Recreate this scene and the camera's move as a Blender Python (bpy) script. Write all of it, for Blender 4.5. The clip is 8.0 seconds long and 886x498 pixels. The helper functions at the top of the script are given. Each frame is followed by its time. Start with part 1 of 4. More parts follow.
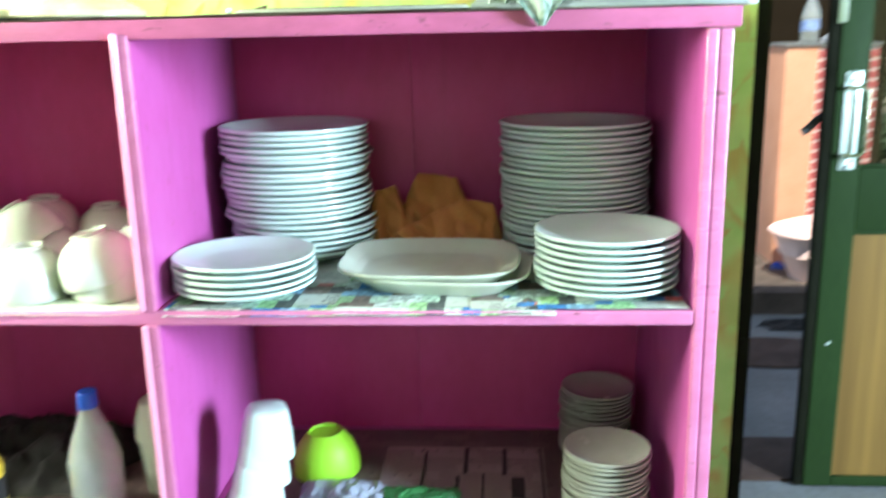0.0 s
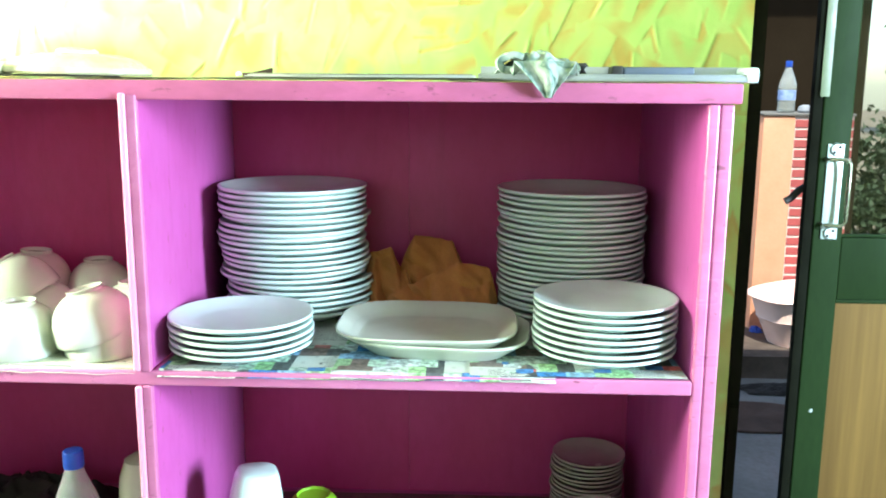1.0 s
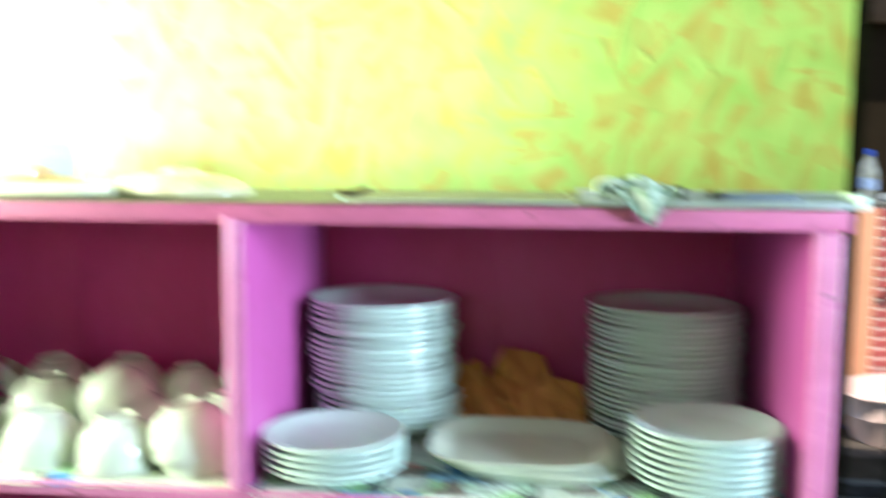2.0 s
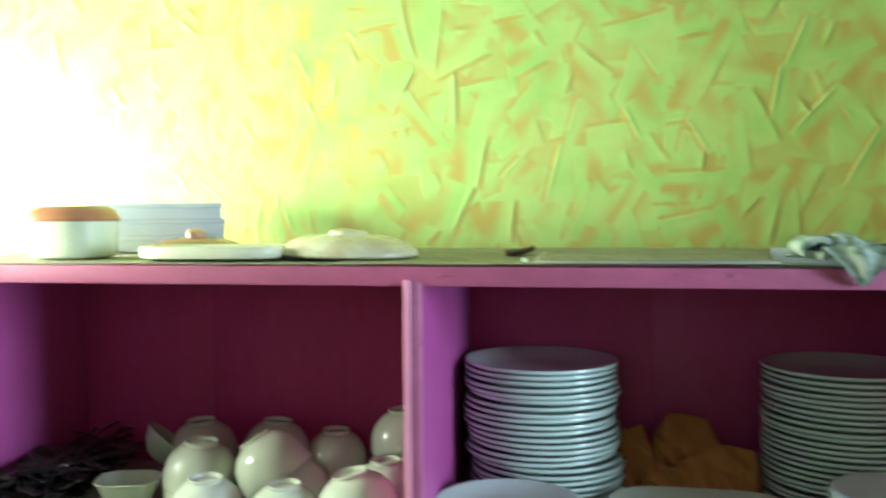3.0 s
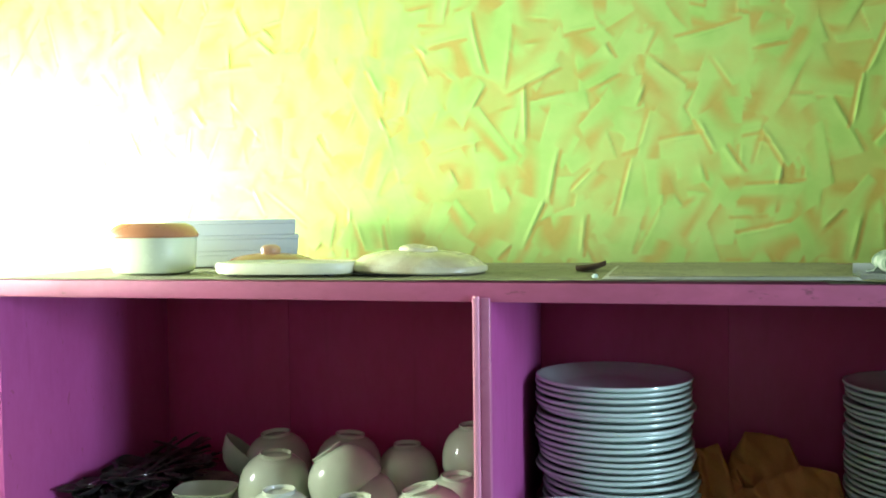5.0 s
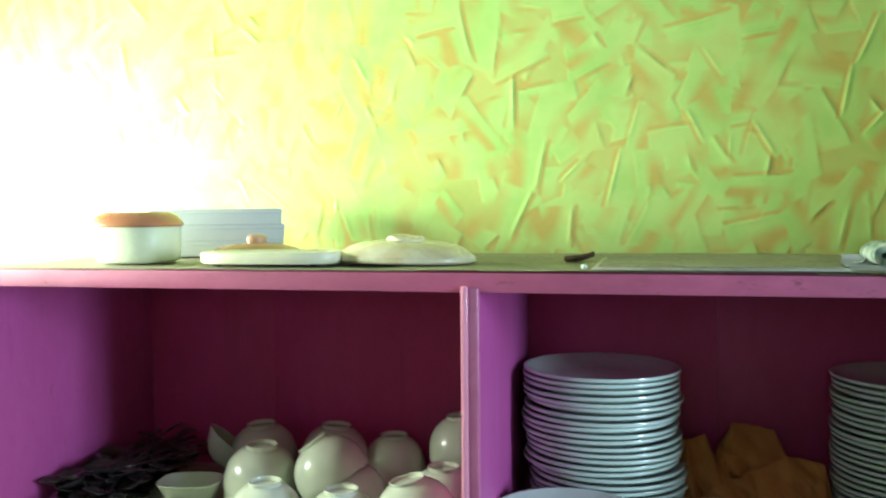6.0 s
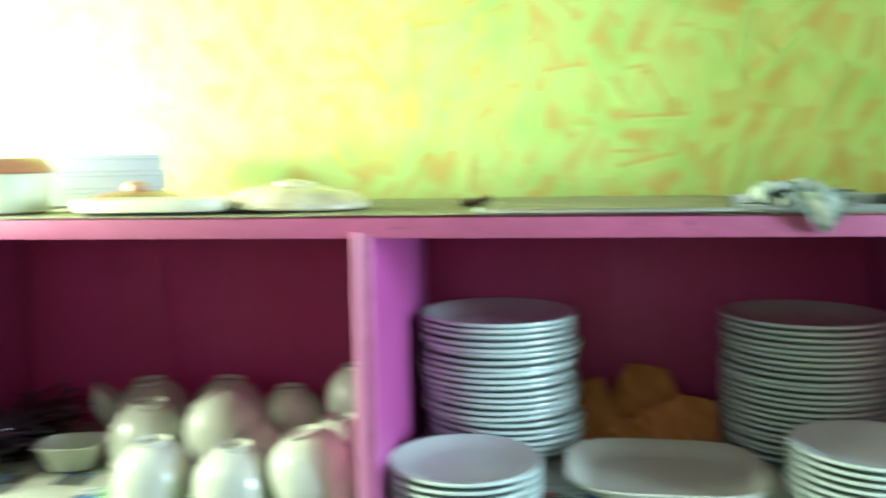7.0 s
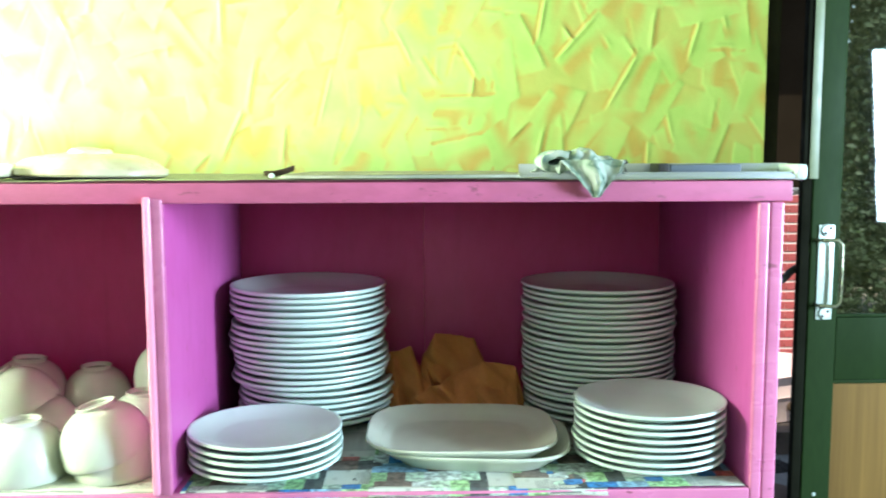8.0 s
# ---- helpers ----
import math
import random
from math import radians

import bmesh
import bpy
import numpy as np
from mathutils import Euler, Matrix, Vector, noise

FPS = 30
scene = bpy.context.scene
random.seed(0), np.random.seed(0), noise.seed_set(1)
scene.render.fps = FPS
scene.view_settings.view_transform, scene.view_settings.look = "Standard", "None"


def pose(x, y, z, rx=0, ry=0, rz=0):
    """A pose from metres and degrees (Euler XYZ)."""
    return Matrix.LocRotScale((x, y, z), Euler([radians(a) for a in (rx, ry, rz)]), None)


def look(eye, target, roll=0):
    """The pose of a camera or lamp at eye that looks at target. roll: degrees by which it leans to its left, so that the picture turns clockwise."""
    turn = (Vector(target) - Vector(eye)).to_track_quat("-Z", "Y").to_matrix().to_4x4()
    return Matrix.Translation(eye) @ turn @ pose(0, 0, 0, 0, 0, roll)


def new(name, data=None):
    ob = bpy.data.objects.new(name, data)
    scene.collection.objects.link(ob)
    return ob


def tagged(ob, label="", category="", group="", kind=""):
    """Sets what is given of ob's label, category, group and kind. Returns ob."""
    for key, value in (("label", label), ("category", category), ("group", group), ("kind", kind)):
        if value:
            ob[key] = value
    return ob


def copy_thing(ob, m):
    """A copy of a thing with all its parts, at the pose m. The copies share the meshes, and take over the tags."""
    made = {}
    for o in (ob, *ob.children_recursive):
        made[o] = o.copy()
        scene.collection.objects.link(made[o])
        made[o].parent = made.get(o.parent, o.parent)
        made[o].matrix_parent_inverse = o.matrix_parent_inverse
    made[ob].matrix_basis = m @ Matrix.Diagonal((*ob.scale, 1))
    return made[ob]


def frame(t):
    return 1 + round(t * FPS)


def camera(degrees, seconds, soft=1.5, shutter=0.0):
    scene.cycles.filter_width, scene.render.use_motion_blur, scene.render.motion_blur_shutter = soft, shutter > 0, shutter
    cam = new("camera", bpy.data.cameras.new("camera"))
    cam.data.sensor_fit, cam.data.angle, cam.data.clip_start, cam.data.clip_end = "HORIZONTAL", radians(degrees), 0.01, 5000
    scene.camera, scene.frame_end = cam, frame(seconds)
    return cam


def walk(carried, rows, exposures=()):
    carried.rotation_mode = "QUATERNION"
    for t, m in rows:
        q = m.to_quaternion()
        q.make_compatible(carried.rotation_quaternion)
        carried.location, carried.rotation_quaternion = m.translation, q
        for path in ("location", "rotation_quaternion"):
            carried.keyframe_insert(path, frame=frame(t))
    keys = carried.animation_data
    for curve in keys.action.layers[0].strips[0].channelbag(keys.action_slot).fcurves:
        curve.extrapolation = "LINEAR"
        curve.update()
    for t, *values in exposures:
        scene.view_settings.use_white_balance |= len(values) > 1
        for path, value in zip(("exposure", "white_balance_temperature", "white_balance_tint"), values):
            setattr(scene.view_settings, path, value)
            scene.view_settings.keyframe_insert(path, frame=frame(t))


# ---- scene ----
cam = camera(53.6, 8.0, soft=1.8, shutter=1.4)
PATH = [
    (0, (0.112, -1.337, 1.324), (-0.021, 0.597, 0.833), -1.3),
    (0.1, (0.100, -1.335, 1.320), (-0.004, 0.604, 0.843), -1.12),
    (0.2, (0.089, -1.330, 1.320), (0.011, 0.612, 0.844), -0.91),
    (0.3, (0.082, -1.327, 1.325), (0.036, 0.625, 0.876), -0.5),
    (0.4, (0.076, -1.328, 1.334), (0.054, 0.634, 0.950), 0.2),
    (0.5, (0.068, -1.331, 1.341), (0.056, 0.634, 0.968), 0.4),
    (1, (0.068, -1.339, 1.343), (-0.006, 0.625, 0.971), 0.4),
    (1.5, (0.058, -1.338, 1.353), (-0.021, 0.633, 1.021), 0.4),
    (1.8, (0.038, -1.342, 1.366), (-0.088, 0.641, 1.135), 0.7),
    (2, (0.012, -1.327, 1.419), (-0.207, 0.65, 1.212), 0.4),
    (2.2, (-0.024, -1.337, 1.428), (-0.314, 0.634, 1.262), 0.1),
    (3.3, (-0.217, -1.294, 1.442), (-0.603, 0.667, 1.36), -1.0),
    (3.5, (-0.182, -1.32, 1.448), (-0.665, 0.62, 1.377), -0.8),
    (4, (-0.186, -1.303, 1.436), (-0.697, 0.631, 1.397), -0.6),
    (5.5, (-0.185, -1.299, 1.441), (-0.682, 0.637, 1.364), -0.7),
    (6, (-0.192, -1.291, 1.438), (-0.666, 0.65, 1.352), -0.5),
    (6.5, (-0.191, -1.288, 1.43), (-0.619, 0.662, 1.302), -0.2),
    (6.8, (-0.171, -1.283, 1.417), (-0.551, 0.675, 1.26), -0.7),
    (7, (-0.182, -1.243, 1.429), (-0.445, 0.729, 1.224), -0.9),
    (7.2, (-0.142, -1.254, 1.397), (-0.305, 0.729, 1.202), -0.6),
    (7.4, (-0.096, -1.267, 1.403), (-0.197, 0.721, 1.203), -0.6),
    (7.6, (-0.084, -1.279, 1.381), (-0.107, 0.71, 1.175), -0.3),
    (8, (-0.075, -1.271, 1.381), (-0.033, 0.718, 1.172), -0.2),
]
EXPOSURES = [(0, 0.98, 6500, 1), (1.0, 1.03, 6500, 1), (1.5, 1.0, 6500, 1), (2.0, 0.68, 6500, 1), (2.2, 0.42, 6500, 1), (3.3, -0.58, 6500, 1), (6.6, -0.58, 6500, 1), (7.0, 0.06, 6500, 1), (7.2, 0.16, 6500, 1), (7.6, 0.42, 6500, 1), (8.0, 0.65, 6500, 1)]
walk(cam, [(t, look(eye, target, roll)) for t, eye, target, roll in PATH],
     exposures=EXPOSURES)

# ---- world and lights ----
sky_world = bpy.data.worlds.new("sky")
scene.world = sky_world
sky_world.use_nodes = True
wn = sky_world.node_tree.nodes
sky_tex = wn.new("ShaderNodeTexSky")
sky_tex.sky_type = "NISHITA"
sky_tex.sun_disc = False
sky_tex.sun_elevation, sky_tex.sun_rotation = radians(59), radians(191)
wn["Background"].inputs["Strength"].default_value = 0.15
sky_world.node_tree.links.new(sky_tex.outputs["Color"], wn["Background"].inputs["Color"])


def window_light(name, eye, target, width, height, watts, colour):
    data = bpy.data.lights.new(name, "AREA")
    data.shape, data.size, data.size_y, data.energy, data.color = "RECTANGLE", width, height, watts, colour
    ob = new(name, data)
    ob.matrix_world = look(eye, target)
    return ob


sun_data = bpy.data.lights.new("sun", "SUN")
sun_data.energy, sun_data.angle, sun_data.color = 4.0, radians(0.6), (1.0, 0.95, 0.87)
new("sun", sun_data).matrix_world = look((0.9, 0.0, 6.0), (1.5, 3.0, 0.9))
window_light("light_window_left", (-2.06, 0.01, 1.50), (0.0, 0.01, 1.49), 1.02, 0.32, 150, (0.93, 1.0, 0.88))
window_light("light_window_right", (2.96, -1.28, 1.50), (-0.34, 0.22, 1.10), 0.55, 1.1, 226, (0.54, 0.69, 0.94))
# Weak fill lamp added behind the camera to lift the cabinet's inside.
window_light("light_window_front", (-0.6, -3.92, 2.00), (-0.3, 0.0, 1.0), 1.5, 0.8, 3.5, (0.96, 1.0, 0.90))

# ---- materials ----
def material(name):
    m = bpy.data.materials.new(name)
    m.use_nodes = True
    return m, m.node_tree.nodes, m.node_tree.links, m.node_tree.nodes["Principled BSDF"]


def texco(n, l, scale=(1, 1, 1), kind="Object"):
    tc, mp = n.new("ShaderNodeTexCoord"), n.new("ShaderNodeMapping")
    mp.inputs["Scale"].default_value = scale
    l.new(tc.outputs[kind], mp.inputs["Vector"])
    return mp.outputs["Vector"]


def noise_node(n, l, vec, scale, detail=4, rough=0.55):
    t = n.new("ShaderNodeTexNoise")
    t.inputs["Scale"].default_value, t.inputs["Detail"].default_value, t.inputs["Roughness"].default_value = scale, detail, rough
    l.new(vec, t.inputs["Vector"])
    return t.outputs["Fac"]


def ramp(n, l, fac, stops, steps=False):
    r = n.new("ShaderNodeValToRGB")
    r.color_ramp.interpolation = "CONSTANT" if steps else "LINEAR"
    while len(r.color_ramp.elements) < len(stops):
        r.color_ramp.elements.new(0.5)
    for e, (p, c) in zip(r.color_ramp.elements, stops):
        e.position, e.color = p, (*c, 1)
    l.new(fac, r.inputs["Fac"])
    return r.outputs["Color"]


def mix(n, l, fac, a, b, mode="MIX"):
    m = n.new("ShaderNodeMix")
    m.data_type, m.blend_type = "RGBA", mode
    for sock, v in ((m.inputs["Factor"], fac), (m.inputs["A"], a), (m.inputs["B"], b)):
        if isinstance(v, (int, float)):
            sock.default_value = v
        elif isinstance(v, tuple):
            sock.default_value = (*v, 1)
        else:
            l.new(v, sock)
    return m.outputs["Result"]


def bump(n, l, b, fac, strength, distance=0.002):
    bp = n.new("ShaderNodeBump")
    bp.inputs["Strength"].default_value, bp.inputs["Distance"].default_value = strength, distance
    l.new(fac, bp.inputs["Height"])
    l.new(bp.outputs["Normal"], b.inputs["Normal"])


def worn(name, colour, dark, rough=0.4, grain=60.0, stain=5.0, bump_s=0.15, amount=0.5, metal=0.0, chips=None, stretch=(1, 1, 1), coat=0.0, streak=None):
    """A surface with large stains, fine grain, relief and, where given, small dark chips."""
    m, n, l, b = material(name)
    v = texco(n, l, stretch)
    f1, f2 = noise_node(n, l, v, stain, 5), noise_node(n, l, v, grain, 6, 0.65)
    c = mix(n, l, ramp(n, l, f1, [(0.35, (0, 0, 0)), (0.75, (amount,) * 3)]), colour, dark)
    c = mix(n, l, ramp(n, l, f2, [(0.4, (0, 0, 0)), (0.8, (amount * 0.6,) * 3)]), c, dark)
    if chips:
        f3 = noise_node(n, l, v, 55, 3, 0.7)
        c = mix(n, l, ramp(n, l, f3, [(0.65, (0, 0, 0)), (0.72, (0.7,) * 3)]), c, chips)
    if streak:
        f4 = noise_node(n, l, texco(n, l, (22, 22, 1.6)), 1.0, 3, 0.6)
        c = mix(n, l, ramp(n, l, f4, [(0.58, (0, 0, 0)), (0.76, (0.30,) * 3)]), c, streak)
    l.new(c, b.inputs["Base Color"])
    l.new(ramp(n, l, f1, [(0.3, (rough * 0.8,) * 3), (0.7, (min(1, rough * 1.3),) * 3)]), b.inputs["Roughness"])
    b.inputs["Metallic"].default_value, b.inputs["Coat Weight"].default_value = metal, coat
    bump(n, l, b, f2, bump_s)
    return m


PINK = worn("pink_enamel_paint", (0.49, 0.098, 0.325), (0.33, 0.036, 0.145), 0.40, 45, 3.5, 0.12, 0.45, chips=(0.30, 0.06, 0.12), stretch=(1, 1, 0.45), streak=(0.26, 0.045, 0.12))
# Copy of the cabinet pink, reddened to hold the shade inside at the back.
PINK_SHADED = worn("shaded_pink_board_paint", (0.55, 0.068, 0.235), (0.37, 0.030, 0.105), 0.45, 45, 3.5, 0.12, 0.45, stretch=(1, 1, 0.45), streak=(0.28, 0.04, 0.10))
PINK_SHADED.node_tree.nodes["Principled BSDF"].inputs["Specular IOR Level"].default_value = 0.3
# Worn, chipped edge paint, paled to include the sheen on the front edges.
PINK_LIT_EDGE = worn("pink_paint_worn_lit_edge", (0.62, 0.20, 0.36), (0.40, 0.085, 0.18), 0.30, 50, 9, 0.25, 0.6, chips=(0.16, 0.05, 0.06), stretch=(0.4, 1, 1))
# Darker copy of the worn edge pink: dimmer light on the top board, as colour.
PINK_TOP = worn("pink_paint_dimmed_edge", (0.50, 0.115, 0.235), (0.28, 0.055, 0.11), 0.5, 50, 9, 0.3, 0.7, chips=(0.12, 0.04, 0.05), stretch=(0.4, 1, 1))
# Gloss paint for the nosing; its pale base also paints the window's highlight.
PINK_GLINT = worn("pink_gloss_highlight", (0.85, 0.34, 0.50), (0.66, 0.22, 0.34), 0.12, 50, 9, 0.1, 0.3, coat=1.0)
CERAMIC = worn("white_melamine", (0.65, 0.79, 0.71), (0.51, 0.61, 0.53), 0.16, 30, 6, 0.03, 0.25)
# Saucer ceramic, greyed so its colour carries the lower shelf's shade.
CERAMIC_SHADED = worn("shaded_grey_ceramic", (0.46, 0.47, 0.39), (0.33, 0.32, 0.25), 0.22, 30, 8, 0.03, 0.4)
CERAMIC_CREAM = worn("cream_ceramic", (0.57, 0.62, 0.50), (0.43, 0.43, 0.32), 0.16, 30, 8, 0.03, 0.35)
CREAM_LID = worn("stained_cream_ceramic", (0.80, 0.78, 0.58), (0.46, 0.34, 0.15), 0.25, 40, 18, 0.05, 0.75)
CREAM_CLEAN = worn("pale_cream_ceramic", (0.76, 0.82, 0.64), (0.62, 0.66, 0.48), 0.22, 30, 8, 0.04, 0.3)
CREAM_BRIGHT = worn("bright_cream_plastic", (0.86, 0.85, 0.64), (0.62, 0.56, 0.34), 0.3, 40, 9, 0.04, 0.3)
TERRACOTTA = worn("terracotta_glaze", (0.52, 0.23, 0.12), (0.36, 0.13, 0.06), 0.28, 40, 10, 0.05, 0.5)
TERRACOTTA_PALE = worn("pale_terracotta_glaze", (0.74, 0.46, 0.30), (0.60, 0.30, 0.16), 0.28, 40, 10, 0.05, 0.5)
BOX_WHITE = worn("translucent_white_plastic", (0.60, 0.66, 0.68), (0.50, 0.55, 0.57), 0.35, 30, 6, 0.05, 0.3)
STEEL_DARK = worn("tarnished_steel", (0.15, 0.13, 0.12), (0.05, 0.04, 0.04), 0.30, 80, 30, 0.1, 0.7, metal=0.7)
ALUMINIUM = worn("brushed_aluminium", (0.58, 0.62, 0.63), (0.38, 0.42, 0.43), 0.32, 200, 8, 0.1, 0.4, metal=0.85, stretch=(0.1, 1, 1))
BLUE_GREY = worn("blue_grey_plastic", (0.13, 0.16, 0.20), (0.08, 0.10, 0.13), 0.4, 60, 8, 0.05, 0.4)
DARK = worn("dark_plastic", (0.035, 0.033, 0.03), (0.015, 0.014, 0.012), 0.5, 60, 8, 0.1, 0.5)
GREEN_DOOR = worn("dark_green_door_paint", (0.024, 0.047, 0.014), (0.010, 0.020, 0.006), 0.5, 60, 4, 0.2, 0.6, stretch=(1, 1, 0.3))
POST_GREEN = worn("blackened_green_post", (0.011, 0.012, 0.006), (0.005, 0.005, 0.003), 0.75, 50, 7, 0.4, 0.7)
# Pale colour that paints the sky's reflection on the door edge.
SKY_SHEEN = worn("pale_sky_reflection", (0.22, 0.26, 0.13), (0.12, 0.15, 0.07), 0.35, 60, 8, 0.1, 0.5)
LAMINATE = worn("wood_laminate", (0.27, 0.155, 0.038), (0.11, 0.060, 0.014), 0.55, 30, 9, 0.1, 1.0, stretch=(1, 1, 0.04))
LAMINATE.node_tree.nodes["Principled BSDF"].inputs["Specular IOR Level"].default_value = 0.2
HANDLE_METAL = worn("cast_aluminium_handle", (0.60, 0.69, 0.60), (0.38, 0.45, 0.38), 0.4, 80, 30, 0.1, 0.5, metal=0.35)
HANDLE_BAR = worn("tarnished_brass_bar", (0.46, 0.49, 0.33), (0.16, 0.17, 0.10), 0.25, 60, 22, 0.1, 0.7, metal=0.9)
ORANGE_WALL = worn("peach_plaster", (0.78, 0.385, 0.245), (0.64, 0.27, 0.15), 0.8, 60, 4, 0.3, 0.5)
BRICK = worn("red_brick_tile", (0.46, 0.10, 0.10), (0.32, 0.06, 0.06), 0.6, 60, 9, 0.3, 0.6)
MORTAR = worn("pale_mortar", (0.82, 0.72, 0.68), (0.66, 0.55, 0.50), 0.9, 60, 9, 0.3, 0.5)
# Brown taken almost to black, so the far wall's shade is in its colour.
SHADE_WALL = worn("shade_brown_wall", (0.020, 0.014, 0.008), (0.011, 0.007, 0.004), 0.9, 40, 2, 0.3, 0.6)
for dull in (POST_GREEN, SHADE_WALL, GREEN_DOOR):
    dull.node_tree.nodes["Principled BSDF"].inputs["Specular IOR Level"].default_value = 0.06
PINK.node_tree.nodes["Principled BSDF"].inputs["Specular IOR Level"].default_value = 0.32
BEAM = worn("brown_timber", (0.10, 0.055, 0.03), (0.05, 0.03, 0.015), 0.8, 40, 3, 0.3, 0.6)
TUB_PINK = worn("pale_pink_plastic", (0.95, 0.70, 0.66), (0.84, 0.52, 0.46), 0.3, 40, 6, 0.05, 0.4)
PLASTER_IN = worn("olive_wall_paint", (0.30, 0.33, 0.16), (0.20, 0.22, 0.10), 0.8, 60, 2, 0.3, 0.5)
CEILING_MAT = worn("smoke_stained_whitewash", (0.40, 0.40, 0.36), (0.28, 0.28, 0.25), 0.9, 50, 2, 0.3, 0.5)
CONCRETE = worn("grey_cement", (0.24, 0.25, 0.25), (0.10, 0.085, 0.075), 0.6, 40, 1.6, 0.4, 0.9)
STEP_BROWN = worn("stained_brown_cement", (0.15, 0.115, 0.095), (0.045, 0.03, 0.024), 0.7, 18, 5, 0.5, 1.0)
EARTH = worn("dry_earth", (0.20, 0.16, 0.11), (0.10, 0.08, 0.05), 0.9, 6, 0.7, 0.5, 0.7)
MAT_BROWN = worn("brown_coir", (0.085, 0.045, 0.030), (0.04, 0.02, 0.014), 0.95, 120, 8, 0.8, 0.7)
GREEN_PLASTIC = worn("lime_green_plastic", (0.36, 0.72, 0.03), (0.22, 0.50, 0.02), 0.5, 30, 6, 0.04, 0.35)
WRAP_GREEN = worn("green_film", (0.05, 0.20, 0.06), (0.02, 0.09, 0.03), 0.3, 30, 12, 0.1, 0.6)
BAG_GREY = worn("grey_plastic_bag", (0.34, 0.37, 0.42), (0.18, 0.19, 0.22), 0.3, 30, 12, 0.2, 0.6)
BAG_DARK = worn("dark_cloth", (0.018, 0.014, 0.012), (0.008, 0.006, 0.006), 0.8, 60, 12, 0.4, 0.6)
CAP_BLUE = worn("blue_plastic", (0.02, 0.09, 0.55), (0.01, 0.05, 0.34), 0.35, 40, 8, 0.04, 0.4)
LABEL_BLUE = worn("pale_blue_label", (0.42, 0.55, 0.80), (0.10, 0.18, 0.50), 0.4, 60, 40, 0.04, 0.9)
YELLOW = worn("yellow_plastic", (0.75, 0.52, 0.05), (0.50, 0.30, 0.03), 0.35, 40, 8, 0.04, 0.4)
CLOTH_BROWN = worn("brown_cotton", (0.50, 0.21, 0.055), (0.24, 0.09, 0.025), 0.95, 260, 14, 0.4, 0.5)
LEAF = worn("leaf", (0.030, 0.058, 0.022), (0.014, 0.028, 0.010), 0.65, 20, 2, 0.1, 0.7)
BARK = worn("bark", (0.10, 0.07, 0.045), (0.05, 0.035, 0.02), 0.9, 30, 5, 0.6, 0.7)


def napkin_material():
    m, n, l, b = material("green_white_checked_cotton")
    v = texco(n, l, (1, 1, 1))
    f = noise_node(n, l, v, 34, 2, 0.4)
    g = noise_node(n, l, v, 90, 3, 0.6)
    c = ramp(n, l, f, [(0.38, (0.36, 0.41, 0.35)), (0.47, (0.22, 0.30, 0.23)), (0.54, (0.08, 0.14, 0.10)), (0.62, (0.30, 0.36, 0.29))])
    c = mix(n, l, ramp(n, l, g, [(0.5, (0, 0, 0)), (0.75, (0.4,) * 3)]), c, (0.30, 0.34, 0.26))
    l.new(c, b.inputs["Base Color"])
    b.inputs["Roughness"].default_value = 0.85
    bump(n, l, b, g, 0.3)
    return m


NAPKIN = napkin_material()


